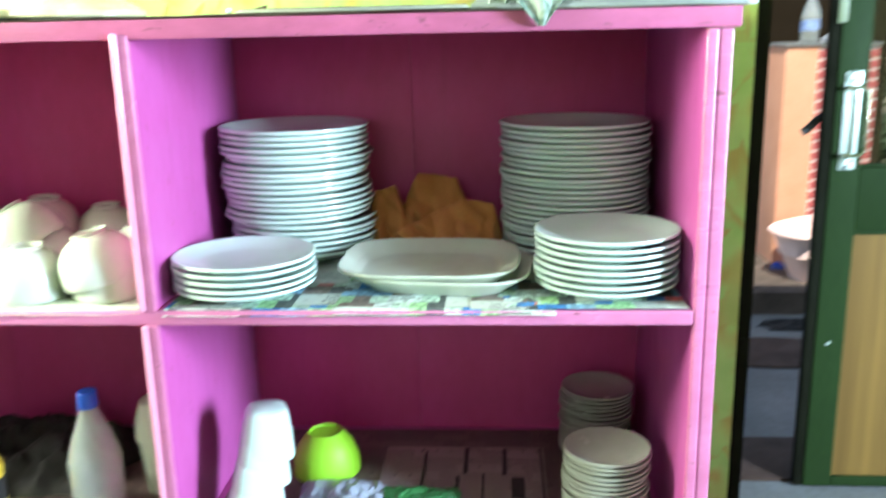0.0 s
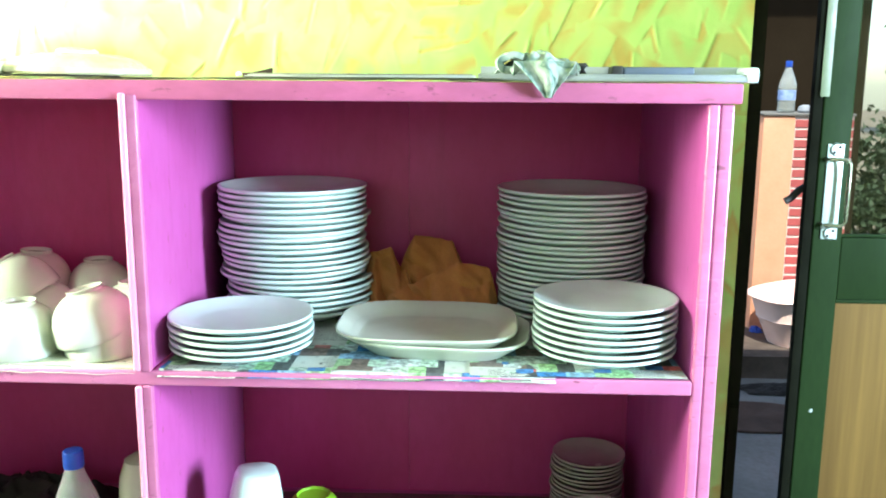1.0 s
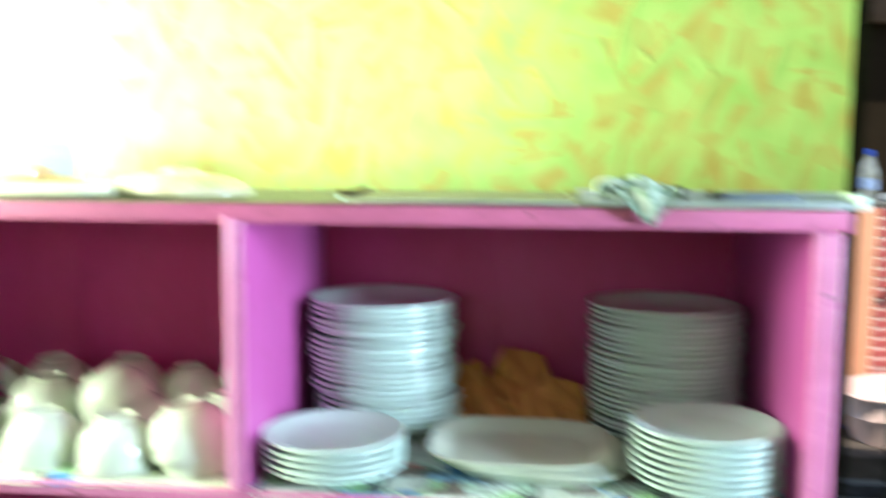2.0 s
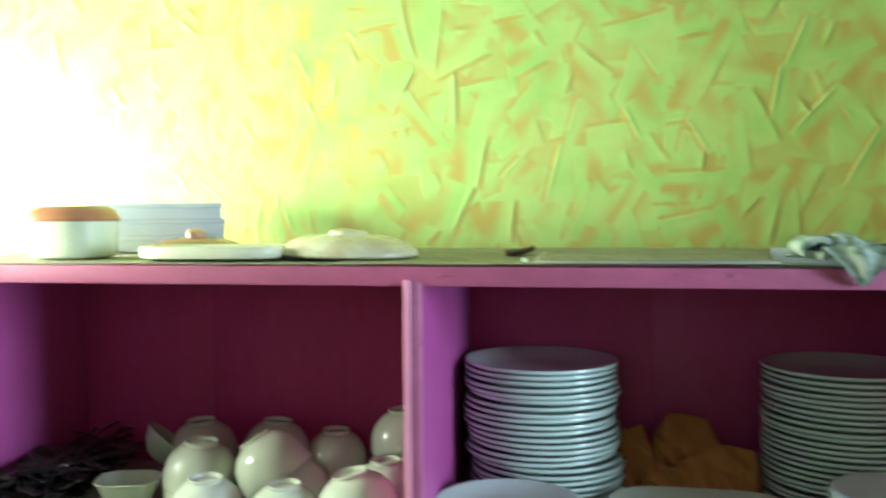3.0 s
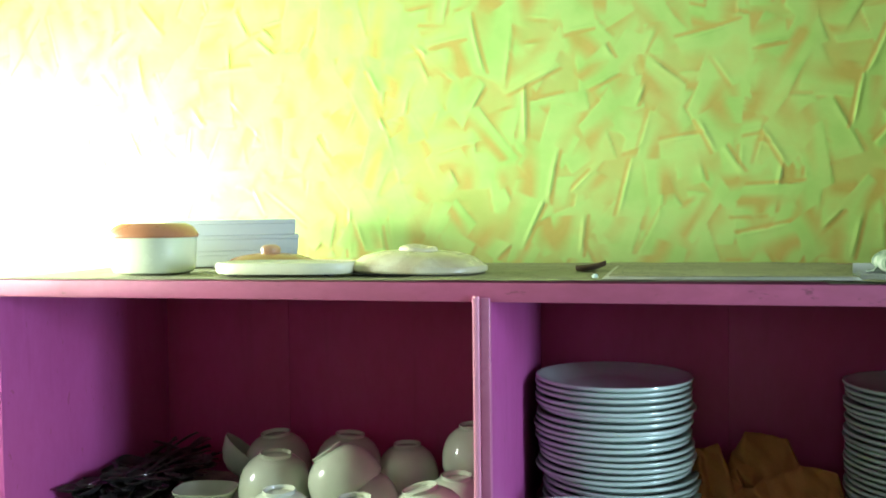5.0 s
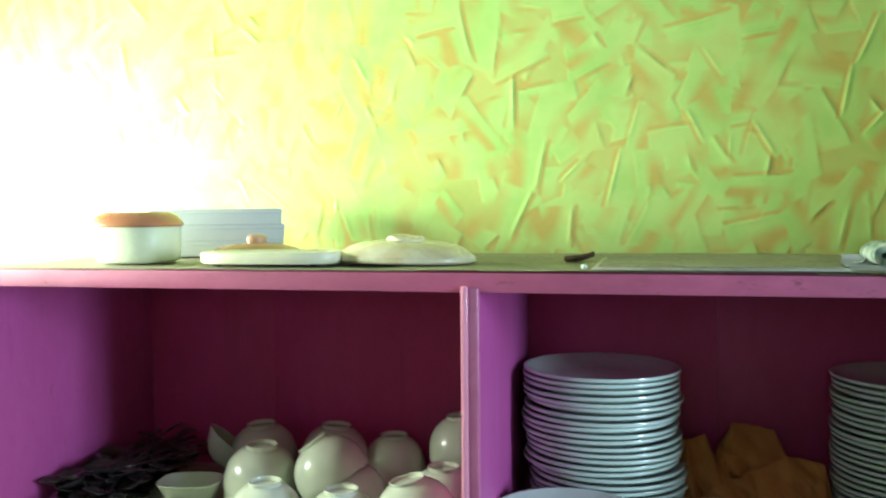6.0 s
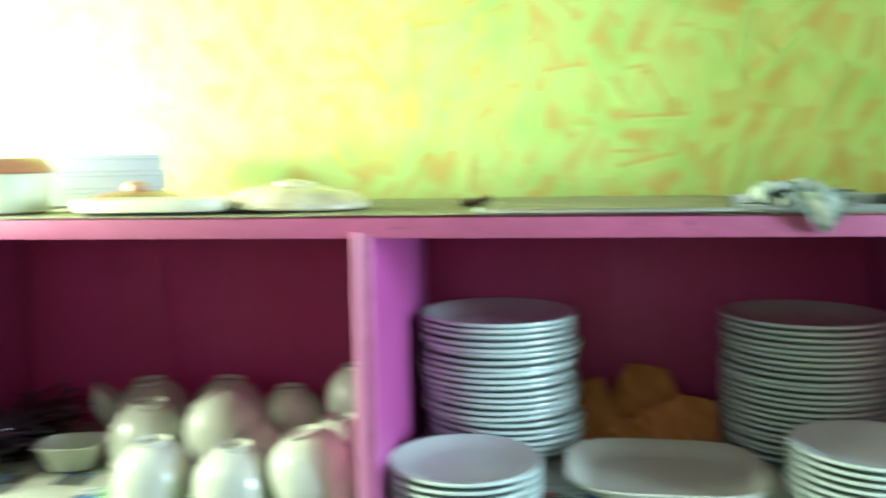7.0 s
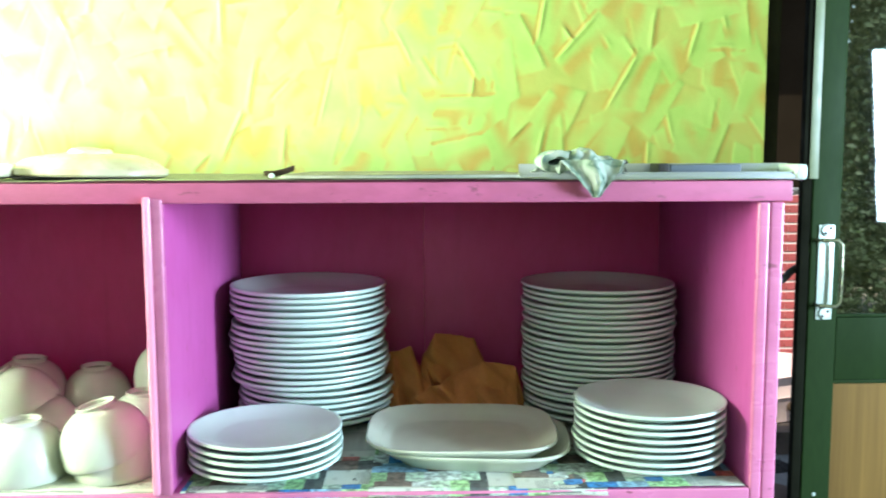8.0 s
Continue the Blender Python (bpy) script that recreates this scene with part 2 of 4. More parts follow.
def newsprint(name, paper, tone, colourful):
    """Newspaper: pale sheet, grey columns of unreadable print, blocks of coloured print."""
    m, n, l, b = material(name)
    v = texco(n, l)
    br = n.new("ShaderNodeTexBrick")
    br.offset, br.squash = 0.3, 1.0
    br.inputs["Scale"].default_value = 1.0
    br.inputs["Brick Width"].default_value, br.inputs["Row Height"].default_value = 0.052, 0.0042
    br.inputs["Mortar Size"].default_value, br.inputs["Mortar Smooth"].default_value = 0.0014, 0.2
    br.inputs["Color1"].default_value, br.inputs["Color2"].default_value = (*tone, 1), (*[x * 1.5 for x in tone], 1)
    br.inputs["Mortar"].default_value = (*paper, 1)
    l.new(v, br.inputs["Vector"])

    def cells(width, height, offset):
        k = n.new("ShaderNodeTexBrick")
        k.offset, k.squash, k.squash_frequency = offset, 1.6, 3
        k.inputs["Scale"].default_value, k.inputs["Mortar Size"].default_value = 1.0, 0.0
        k.inputs["Brick Width"].default_value, k.inputs["Row Height"].default_value = width, height
        k.inputs["Color1"].default_value, k.inputs["Color2"].default_value = (0, 0, 0, 1), (1, 1, 1, 1)
        l.new(v, k.inputs["Vector"])
        return k.outputs["Color"]

    hue = ramp(n, l, cells(0.029, 0.041, 0.37), [(0.0, (0.03, 0.15, 0.36)), (0.20, (0.45, 0.52, 0.50)), (0.34, (0.26, 0.44, 0.22)), (0.46, (0.13, 0.09, 0.07)), (0.60, (0.40, 0.07, 0.06)), (0.66, (0.05, 0.06, 0.06)), (0.78, (0.16, 0.30, 0.42)), (0.88, (0.36, 0.48, 0.38))], True)
    photo = ramp(n, l, noise_node(n, l, v, 95, 3, 0.6), [(0.36, (0.40,) * 3), (0.48, (1.0,) * 3), (0.60, (1.8,) * 3)])
    hue = mix(n, l, 0.75, hue, photo, "MULTIPLY")
    pick = ramp(n, l, cells(0.058, 0.062, 0.43), [(0.0, (0, 0, 0)), (1 - colourful, (1, 1, 1))], True)
    blank = ramp(n, l, cells(0.047, 0.033, 0.29), [(0.0, (0, 0, 0)), (0.60, (0.85,) * 3)], True)
    c = mix(n, l, blank, br.outputs["Color"], paper)
    head = n.new("ShaderNodeTexBrick")
    head.offset = 0.43
    head.inputs["Scale"].default_value = 1.0
    head.inputs["Brick Width"].default_value, head.inputs["Row Height"].default_value = 0.031, 0.036
    head.inputs["Mortar Size"].default_value, head.inputs["Mortar Smooth"].default_value = 0.0125, 0.05
    head.inputs["Color1"].default_value, head.inputs["Color2"].default_value, head.inputs["Mortar"].default_value = (1, 1, 1, 1), (0.2, 0.2, 0.2, 1), (0, 0, 0, 1)
    l.new(v, head.inputs["Vector"])
    c = mix(n, l, mix(n, l, 1.0, head.outputs["Color"], blank, "MULTIPLY"), c, tuple(x * 0.5 for x in tone))
    c = mix(n, l, pick, c, hue)
    f = noise_node(n, l, v, 9, 4)
    c = mix(n, l, ramp(n, l, f, [(0.4, (0, 0, 0)), (0.75, (0.4,) * 3)]), c, tuple(x * 0.55 for x in paper))
    l.new(c, b.inputs["Base Color"])
    b.inputs["Roughness"].default_value = 0.75
    bump(n, l, b, f, 0.3, 0.004)
    return m


NEWS = newsprint("newsprint_colour", (0.56, 0.60, 0.53), (0.10, 0.11, 0.10), 0.5)
NEWS_TOP = newsprint("newsprint_dusty", (0.32, 0.32, 0.18), (0.12, 0.12, 0.065), 0.0)
# Darker brown newsprint for the lower shelf.
NEWS_BROWN = newsprint("newsprint_brown", (0.17, 0.115, 0.10), (0.045, 0.03, 0.028), 0.0)
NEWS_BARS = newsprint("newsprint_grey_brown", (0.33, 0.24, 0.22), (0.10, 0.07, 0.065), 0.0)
PAPER_EDGE = worn("pale_paper_edge", (0.62, 0.64, 0.52), (0.40, 0.40, 0.30), 0.8, 120, 14, 0.1, 0.6)
INK = worn("faded_black_ink", (0.040, 0.026, 0.024), (0.02, 0.014, 0.013), 0.8, 90, 20, 0.1, 0.7)
NEWS_LEFT = newsprint("newsprint_green", (0.54, 0.58, 0.44), (0.20, 0.23, 0.17), 0.20)


def wall_paint(name, islands):
    """Sponged and trowelled wall paint: pale green over ochre."""
    m, n, l, b = material(name)
    v = texco(n, l)
    f1, f2, f3 = noise_node(n, l, v, 8, 3), noise_node(n, l, v, 26, 5), noise_node(n, l, v, 2.0, 3)
    green = ramp(n, l, f1, [(0.30, (0.36, 0.58, 0.145)), (0.55, (0.46, 0.655, 0.195)), (0.75, (0.51, 0.645, 0.185))])
    ochre = ramp(n, l, f2, [(0.3, (0.45, 0.35, 0.075)), (0.7, (0.53, 0.385, 0.10))])
    if islands:
        at = n.new("ShaderNodeAttribute")
        at.attribute_name = "skim"
        c = mix(n, l, ramp(n, l, at.outputs["Fac"], [(0.12, (0, 0, 0)), (0.80, (1, 1, 1))]), mix(n, l, 0.08, ochre, green), green)
        c = mix(n, l, ramp(n, l, f1, [(0.52, (0, 0, 0)), (0.70, (0.30,) * 3)]), c, ochre)
    else:
        c = mix(n, l, ramp(n, l, f1, [(0.40, (0.15,) * 3), (0.62, (1, 1, 1))]), green, ochre)
    c = mix(n, l, ramp(n, l, f3, [(0.4, (0, 0, 0)), (0.7, (0.15,) * 3)]), c, (0.55, 0.56, 0.20))
    l.new(c, b.inputs["Base Color"])
    b.inputs["Roughness"].default_value = 0.42
    bump(n, l, b, f2, 0.25, 0.003)
    return m


WALL_BASE = wall_paint("ochre_green_wall_paint", False)
WALL_STROKE = wall_paint("pale_green_over_ochre_skim", True)


def glass_material(name, colour, rough=0.02):
    m, n, l, b = material(name)
    b.inputs["Base Color"].default_value = (*colour, 1)
    b.inputs["Roughness"].default_value, b.inputs["Transmission Weight"].default_value, b.inputs["IOR"].default_value = rough, 1.0, 1.45
    return m


GLASS = glass_material("clear_glass", (0.93, 0.97, 0.95))
PET_PALE = glass_material("cloudy_bottle_plastic", (0.90, 0.95, 0.93), 0.07)
PET_PALE.node_tree.nodes["Principled BSDF"].inputs["Transmission Weight"].default_value = 0.80

# ---- building helpers ----
def link(name, bm, mat, smooth=True):
    me = bpy.data.meshes.new(name)
    bm.normal_update()
    bm.to_mesh(me)
    bm.free()
    me.materials.append(mat)
    if smooth:
        me.polygons.foreach_set("use_smooth", [True] * len(me.polygons))
        me.set_sharp_from_angle(angle=radians(38))
    return new(name, me)


def part(name, bm, mat, parent, label="", smooth=True):
    """One mesh under a thing or part; bm is in world metres, the parent's place is taken off."""
    off = Vector()
    p = parent
    while p is not None:
        off += p.location
        p = p.parent
    bm.transform(Matrix.Translation(-off))
    ob = link(name, bm, mat, smooth)
    ob.parent = parent
    return tagged(ob, label) if label else ob


def thing(name, place, label, category, group="", kind=""):
    ob = new(name)
    ob.empty_display_size = 0.05
    ob.location = place
    return tagged(ob, label, category, group, kind)


def box(bm, x0, x1, y0, y1, z0, z1, bevel=0.0, seg=2):
    made = bmesh.ops.create_cube(bm, size=1, matrix=Matrix.Translation(((x0 + x1) / 2, (y0 + y1) / 2, (z0 + z1) / 2)) @ Matrix.Diagonal((x1 - x0, y1 - y0, z1 - z0, 1)))
    if bevel:
        edges = {e for v in made["verts"] for e in v.link_edges}
        bmesh.ops.bevel(bm, geom=list(edges), offset=bevel, segments=seg, affect="EDGES", profile=0.6)
    return bm


def abox(*a, **k):
    return box(bmesh.new(), *a, **k)


def lathe(bm, profile, seg=56, m=None, squash=None):
    """Turn (radius, height) pairs round z. squash(angle) scales the radius for rounded-square forms."""
    m = m or Matrix()
    rings = []
    for r, z in profile:
        if r < 1e-6:
            rings.append([bm.verts.new(m @ Vector((0, 0, z)))])
            continue
        ring = []
        for i in range(seg):
            a = 2 * math.pi * i / seg
            k = squash(a) if squash else (1, 1)
            ring.append(bm.verts.new(m @ Vector((r * math.cos(a) * k[0], r * math.sin(a) * k[1], z))))
        rings.append(ring)
    for a, b in zip(rings, rings[1:]):
        for i in range(seg):
            j = (i + 1) % seg
            if len(a) == 1 and len(b) > 1:
                bm.faces.new((a[0], b[i], b[j]))
            elif len(b) == 1 and len(a) > 1:
                bm.faces.new((a[j], a[i], b[0]))
            elif len(a) > 1:
                bm.faces.new((a[i], b[i], b[j], a[j]))
    bmesh.ops.recalc_face_normals(bm, faces=bm.faces)
    return bm


def alathe(profile, seg=56, m=None, squash=None):
    return lathe(bmesh.new(), profile, seg, m, squash)


def superellipse(ax, ay, p=4.0):
    def k(a):
        c, s = abs(math.cos(a)), abs(math.sin(a))
        d = (c ** p + s ** p) ** (-1 / p)
        return (ax * d, ay * d)
    return k


def tube(bm, pts, r, seg=10):
    rings = []
    for i, p in enumerate(pts):
        p = Vector(p)
        d = (Vector(pts[min(i + 1, len(pts) - 1)]) - Vector(pts[max(i - 1, 0)])).normalized()
        u = d.orthogonal().normalized() if abs(d.y) > 0.9 else d.cross(Vector((0, 1, 0))).normalized()
        w = d.cross(u)
        rings.append([bm.verts.new(p + r * (math.cos(2 * math.pi * k / seg) * u + math.sin(2 * math.pi * k / seg) * w)) for k in range(seg)])
    for a, b in zip(rings, rings[1:]):
        for k in range(seg):
            bm.faces.new((a[k], a[(k + 1) % seg], b[(k + 1) % seg], b[k]))
    bm.faces.new(rings[0]), bm.faces.new(rings[-1][::-1])
    bmesh.ops.recalc_face_normals(bm, faces=bm.faces)
    return bm


def sheet(nx, ny, fn, thick=0.0):
    """A grid of places fn(u, v), u and v from 0 to 1; thick gives it a back."""
    bm = bmesh.new()
    g = [[bm.verts.new(fn(i / nx, j / ny)) for j in range(ny + 1)] for i in range(nx + 1)]
    for i in range(nx):
        for j in range(ny):
            bm.faces.new((g[i][j], g[i + 1][j], g[i + 1][j + 1], g[i][j + 1]))
    bmesh.ops.recalc_face_normals(bm, faces=bm.faces)
    if thick:
        bmesh.ops.solidify(bm, geom=list(bm.faces), thickness=thick)
    return bm


def nz(x, y, z=0.0, s=1.0):
    return noise.noise(Vector((x * s, y * s, z * s)))


# ---- structure ----
F = -0.22  # floor level
def slab(name, mat, label, *boxes):
    bm = bmesh.new()
    for b in boxes:
        box(bm, *b)
    return tagged(link(name, bm, mat, False), label, kind="structure")


slab("ground", EARTH, "dry bare earth round the house", (-60, 60, -60, 60, F - 0.12, F - 0.05))
slab("floor", CONCRETE, "grey worn cement floor with dark stains", (-2.25, 3.15, -4.15, 6.2, F - 0.05, F))
slab("ceiling", CEILING_MAT, "smoke-stained whitewashed flat ceiling", (-2.25, 3.15, -4.15, 1.55, 2.9, 3.05))
slab("wall_left", PLASTER_IN, "olive green wall with a window opening",
     (-2.25, -2.1, -4.15, -0.52, F, 2.9), (-2.25, -2.1, 0.54, 1.55, F, 2.9), (-2.25, -2.1, -0.52, 0.54, F, 1.30), (-2.25, -2.1, -0.52, 0.54, 1.76, 2.9))
slab("wall_right", PLASTER_IN, "olive green wall with a wide window opening",
     (3.0, 3.15, -4.15, -2.05, F, 2.9), (3.0, 3.15, -0.95, 1.55, F, 2.9), (3.0, 3.15, -2.05, -0.95, F, 0.9), (3.0, 3.15, -2.05, -0.95, 2.1, 2.9))
# Wall behind the camera; its opening is added to go with the fill lamp.
slab("wall_front", PLASTER_IN, "unseen olive green wall with an opening added for the fill lamp",
     (-2.1, -1.4, -4.15, -4.0, F, 2.9), (0.2, 3.0, -4.15, -4.0, F, 2.9), (-1.4, 0.2, -4.15, -4.0, 2.45, 2.9), (-1.4, 0.2, -4.15, -4.0, F, 1.55))
# Added pier, out of view: keeps the right lamp off the wall's end and post.
slab("wall_pier", PLASTER_IN, "unseen olive green pier added to shade the wall's right end", (1.20, 1.32, -0.25, 0.52, F, 2.9))
slab("wall_outer", PLASTER_IN, "wall of the passage round a double door",
     (-2.1, 0.86, 1.40, 1.55, F, 2.9), (2.0, 3.0, 1.40, 1.55, F, 2.9), (0.86, 2.0, 1.40, 1.55, 2.15, 2.9))

WALL_Y = 0.594
wall_back = thing("wall_back", (-0.9, WALL_Y, F), "green and ochre wall with trowelled shard texture", "", kind="structure")
part("wall_core", abox(-2.1, 0.648, WALL_Y + 0.005, 0.72, F, 2.9), WALL_BASE, wall_back, smooth=False)


def trowelled(name, x0, x1, z0, z1, step, count, seed):
    """A skim of plaster worked with a trowel: overlapping dabs, each with one raised long edge."""
    rng = random.Random(seed)
    nx, nzc = int((x1 - x0) / step) + 1, int((z1 - z0) / step) + 1
    gx, gz = np.meshgrid(np.linspace(x0, x1, nx), np.linspace(z0, z1, nzc), indexing="ij")
    high, tone = np.zeros((nx, nzc)), np.ones((nx, nzc)) * 0.5

    def soft(a):
        a = np.clip(a, 0, 1)
        return a * a * (3 - 2 * a)

    for _ in range(count):
        cx, cz = rng.uniform(x0, x1), rng.uniform(z0, z1)
        ln, wd = rng.uniform(0.07, 0.155), rng.uniform(0.045, 0.095)
        a = radians(rng.choice((rng.gauss(62, 9), rng.gauss(119, 9), rng.gauss(66, 14), rng.gauss(114, 14), rng.gauss(90, 10), rng.gauss(6, 10))))
        flip, bend, slant = rng.choice((-1, 1)), rng.uniform(-0.07, 0.07), rng.uniform(-0.45, 0.45)
        i0, i1 = max(0, int((cx - 0.16 - x0) / step)), min(nx, int((cx + 0.16 - x0) / step) + 1)
        k0, k1 = max(0, int((cz - 0.16 - z0) / step)), min(nzc, int((cz + 0.16 - z0) / step) + 1)
        if i1 <= i0 or k1 <= k0:
            continue
        dx, dz = gx[i0:i1, k0:k1] - cx, gz[i0:i1, k0:k1] - cz
        along = dx * math.cos(a) + dz * math.sin(a)
        d = (-dx * math.sin(a) + dz * math.cos(a)) * flip + bend * along * along / ln
        sl = (along + slant * d) / ln
        w = d / wd
        ends = soft((0.5 - np.abs(sl)) / 0.07)
        inside = ends * soft(d / 0.003) * soft((1 - w) / 0.45)
        lift = max(0.00025, rng.uniform(-0.0016, 0.0023))
        taper = soft((0.5 - np.abs(sl)) / 0.30)
        dab = 0.0004 + lift * taper * np.exp(-((d - 0.0035) / 0.0042) ** 2) + 0.0004 * np.clip(1 - w, 0, 1)
        high[i0:i1, k0:k1] = high[i0:i1, k0:k1] * (1 - 0.92 * inside) + dab * inside
        thin = rng.uniform(0.35, 1.3)
        lean = soft(sl * rng.choice((-1, 1)) + 0.5)
        coat = np.clip(1.0 - thin * soft((w - 0.12) / 0.6) * (0.30 + 0.95 * lean), 0, 1)
        tone[i0:i1, k0:k1] = tone[i0:i1, k0:k1] * (1 - 0.9 * inside) + coat * 0.9 * inside
        # Shadow line beside the raised edge, painted as a drop in tone towards ochre.
        edge_shade = ends * np.exp(-((d + 0.004) / 0.0042) ** 2) * min(0.92, lift * 620)
        tone[i0:i1, k0:k1] *= 1 - edge_shade
    verts = np.stack([gx + 0.9, -high, gz - F], -1).reshape(-1, 3)
    ids = np.arange(nx * nzc).reshape(nx, nzc)
    quads = np.stack([ids[:-1, :-1], ids[1:, :-1], ids[1:, 1:], ids[:-1, 1:]], -1).reshape(-1, 4)
    me = bpy.data.meshes.new(name)
    me.from_pydata(verts.tolist(), [], quads.tolist())
    att = me.attributes.new("skim", "FLOAT", "POINT")
    att.data.foreach_set("value", tone.reshape(-1).astype(np.float32))
    me.materials.append(WALL_STROKE)
    me.polygons.foreach_set("use_smooth", [True] * len(me.polygons))
    ob = new(name, me)
    ob.parent = wall_back
    return ob


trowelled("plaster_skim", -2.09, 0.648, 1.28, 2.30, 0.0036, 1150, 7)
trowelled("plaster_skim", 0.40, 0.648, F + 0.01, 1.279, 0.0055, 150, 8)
part("plaster_margin", abox(-2.1, 0.648, WALL_Y - 0.001, WALL_Y + 0.004, 2.301, 2.9), WALL_BASE, wall_back, smooth=False)

post = thing("door_post", (0.665, 0.65, F), "blackened green wooden post at the wall's end", "", kind="structure")
part("post_face", abox(0.651, 0.680, 0.60, 0.705, F, 2.9, bevel=0.004), POST_GREEN, post)
part("post_bead", abox(0.653, 0.675, 0.588, 0.599, F, 0.62, bevel=0.003), POST_GREEN, post)


def window_unit(name, plane, a0, a1, z0, z1):
    """Timber window frame with a mullion in the wall at x = plane."""
    w = thing(name, (plane, (a0 + a1) / 2, z0), "brown timber window frame standing open", "", kind="structure")
    for i, (p, q, r, s) in enumerate(((a0, a0 + 0.04, z0, z1), (a1 - 0.04, a1, z0, z1), (a0 + 0.04, a1 - 0.04, z0, z0 + 0.04), (a0 + 0.04, a1 - 0.04, z1 - 0.04, z1))):
        part("window_frame", abox(plane - 0.03, plane + 0.03, p, q, r, s, bevel=0.003), BEAM, w)
    return w


window_unit("window_1", -2.20, -0.52, 0.54, 1.30, 1.76)
window_unit("window_2", 3.10, -2.05, -0.95, 0.9, 2.1)

# ---- the cabinet ----
S_TOP, S_MID, S_LOW = 1.345, 0.882, 0.424
XL, XD, XR = -1.362, -0.477, 0.452
cabinet = thing("storage_cabinet", (-0.45, 0.28, F), "pink-painted wooden shelf cabinet with worn edges, against the wall", "cabinet")
part("top_board", abox(XL - 0.012, XR + 0.010, -0.004, 0.586, S_TOP - 0.030, S_TOP, bevel=0.0035), PINK_TOP, cabinet, "worn pink top board")
part("side_panel", abox(XL, XL + 0.022, 0.0, 0.55, F, S_TOP - 0.031, bevel=0.003), PINK, cabinet)
part("side_panel", abox(0.412, 0.442, 0.003, 0.55, F, S_TOP - 0.031, bevel=0.002), PINK, cabinet)
part("edge_strip", abox(0.413, 0.430, -0.003, 0.0115, F, S_TOP - 0.031, bevel=0.004, seg=3), PINK_LIT_EDGE, cabinet)
part("edge_strip", abox(0.4308, XR, -0.001, 0.0115, F, S_TOP - 0.031, bevel=0.004, seg=3), PINK_LIT_EDGE, cabinet)
for z0, z1 in ((S_MID + 0.0005, S_TOP - 0.0305), (S_LOW + 0.0005, S_MID - 0.0240), (-0.090, S_LOW - 0.0240)):
    d = part("divider", abox(XD, XD + 0.024, 0.006, 0.532, z0, z1, bevel=0.002), PINK, cabinet)
    part("nosing", abox(XD - 0.002, XD + 0.0090, -0.011, 0.0055, z0, z1 + (0.011 if z1 > 1.2 else 0.0), bevel=0.0050, seg=5), PINK_GLINT, d, "glossy rounded pink edge with its highlight in the colour")
    part("face_strip", abox(XD + 0.0094, XD + 0.0250, -0.007, 0.0055, z0, z1 + (0.008 if z1 > 1.2 else 0.0), bevel=0.0025, seg=3), PINK_LIT_EDGE, d, "worn flat pink edge strip")
for z in (S_MID, S_LOW, -0.090):
    for x0, x1 in ((XL + 0.0225, XD - 0.0005), (XD + 0.0245, 0.4115)):
        part("shelf", abox(x0, x1, 0.006, 0.532, z - 0.018, z, bevel=0.0015), PINK, cabinet)
    part("shelf_lipping", abox(XL + 0.0225, 0.4125, -0.004, 0.0058, z - 0.0235, z + 0.0004, bevel=0.003, seg=3), PINK_LIT_EDGE, cabinet)
for x0, x1, y in ((XL + 0.001, -1.0302, 0.533), (-1.030, XD + 0.0118, 0.5338), (XD + 0.012, -0.0762, 0.533), (-0.076, 0.441, 0.5338)):
    part("back_panel", abox(x0, x1, y, y + 0.008, F, S_TOP - 0.031, bevel=0.001), PINK_SHADED, cabinet)
part("plinth", abox(XL + 0.023, 0.411, 0.03, 0.05, F, -0.116), PINK, cabinet)

# ---- papers ----
def paper(name, x0, x1, y0, y1, z, turn, mat, label, droop=0.0, wave=0.0015, seed=0.0):
    cx, cy = (x0 + x1) / 2, (y0 + y1) / 2
    c, s = math.cos(radians(turn)), math.sin(radians(turn))

    def fn(u, v):
        px, py = (u - 0.5) * (x1 - x0), (v - 0.5) * (y1 - y0)
        h = wave * (nz(px, py, seed, 14) + 0.5 * nz(px, py, seed + 3, 40) + 1.0)
        return (px * c - py * s, px * s + py * c, h - droop * min(1.0, max(0.0, 0.030 - v) / 0.015))

    ob = link(name, sheet(48, 66, fn, 0.0004), mat)
    ob.location = (cx, cy, z)
    return tagged(ob, label, "newspaper", "newspaper lining")


paper("newspaper", -0.443, -0.02, -0.0085, 0.43, S_MID + 0.0008, 0.3, NEWS, "colour newspaper sheet lining the plate shelf", droop=0.009)
paper("newspaper", -0.16, 0.20, -0.0105, 0.40, S_MID + 0.0022, -0.5, NEWS, "overlapping colour newspaper sheet under the platters", droop=0.008)
paper("newspaper", 0.06, 0.405, -0.0030, 0.45, S_MID + 0.0036, 0.4, NEWS, "folded newspaper sheet under the small plates", wave=0.001)
paper("newspaper", -1.325, -0.95, 0.002, 0.46, S_MID + 0.0008, -1.0, NEWS_LEFT, "yellowed newspaper sheet under the spoons")
paper("newspaper", -0.97, -0.482, -0.008, 0.45, S_MID + 0.0022, 0.7, NEWS_LEFT, "creased newspaper sheet under the bowls", wave=0.0042, droop=0.011)
paper("newspaper", -0.44, 0.40, 0.0, 0.51, S_LOW + 0.0008, 0.4, NEWS_BROWN, "dark brown newspaper sheet lining the lower shelf")
barred = paper("newspaper", -0.14, 0.20, 0.06, 0.42, S_LOW + 0.0040, 0.0, NEWS_BARS, "brown printed sheet with bold column bars")
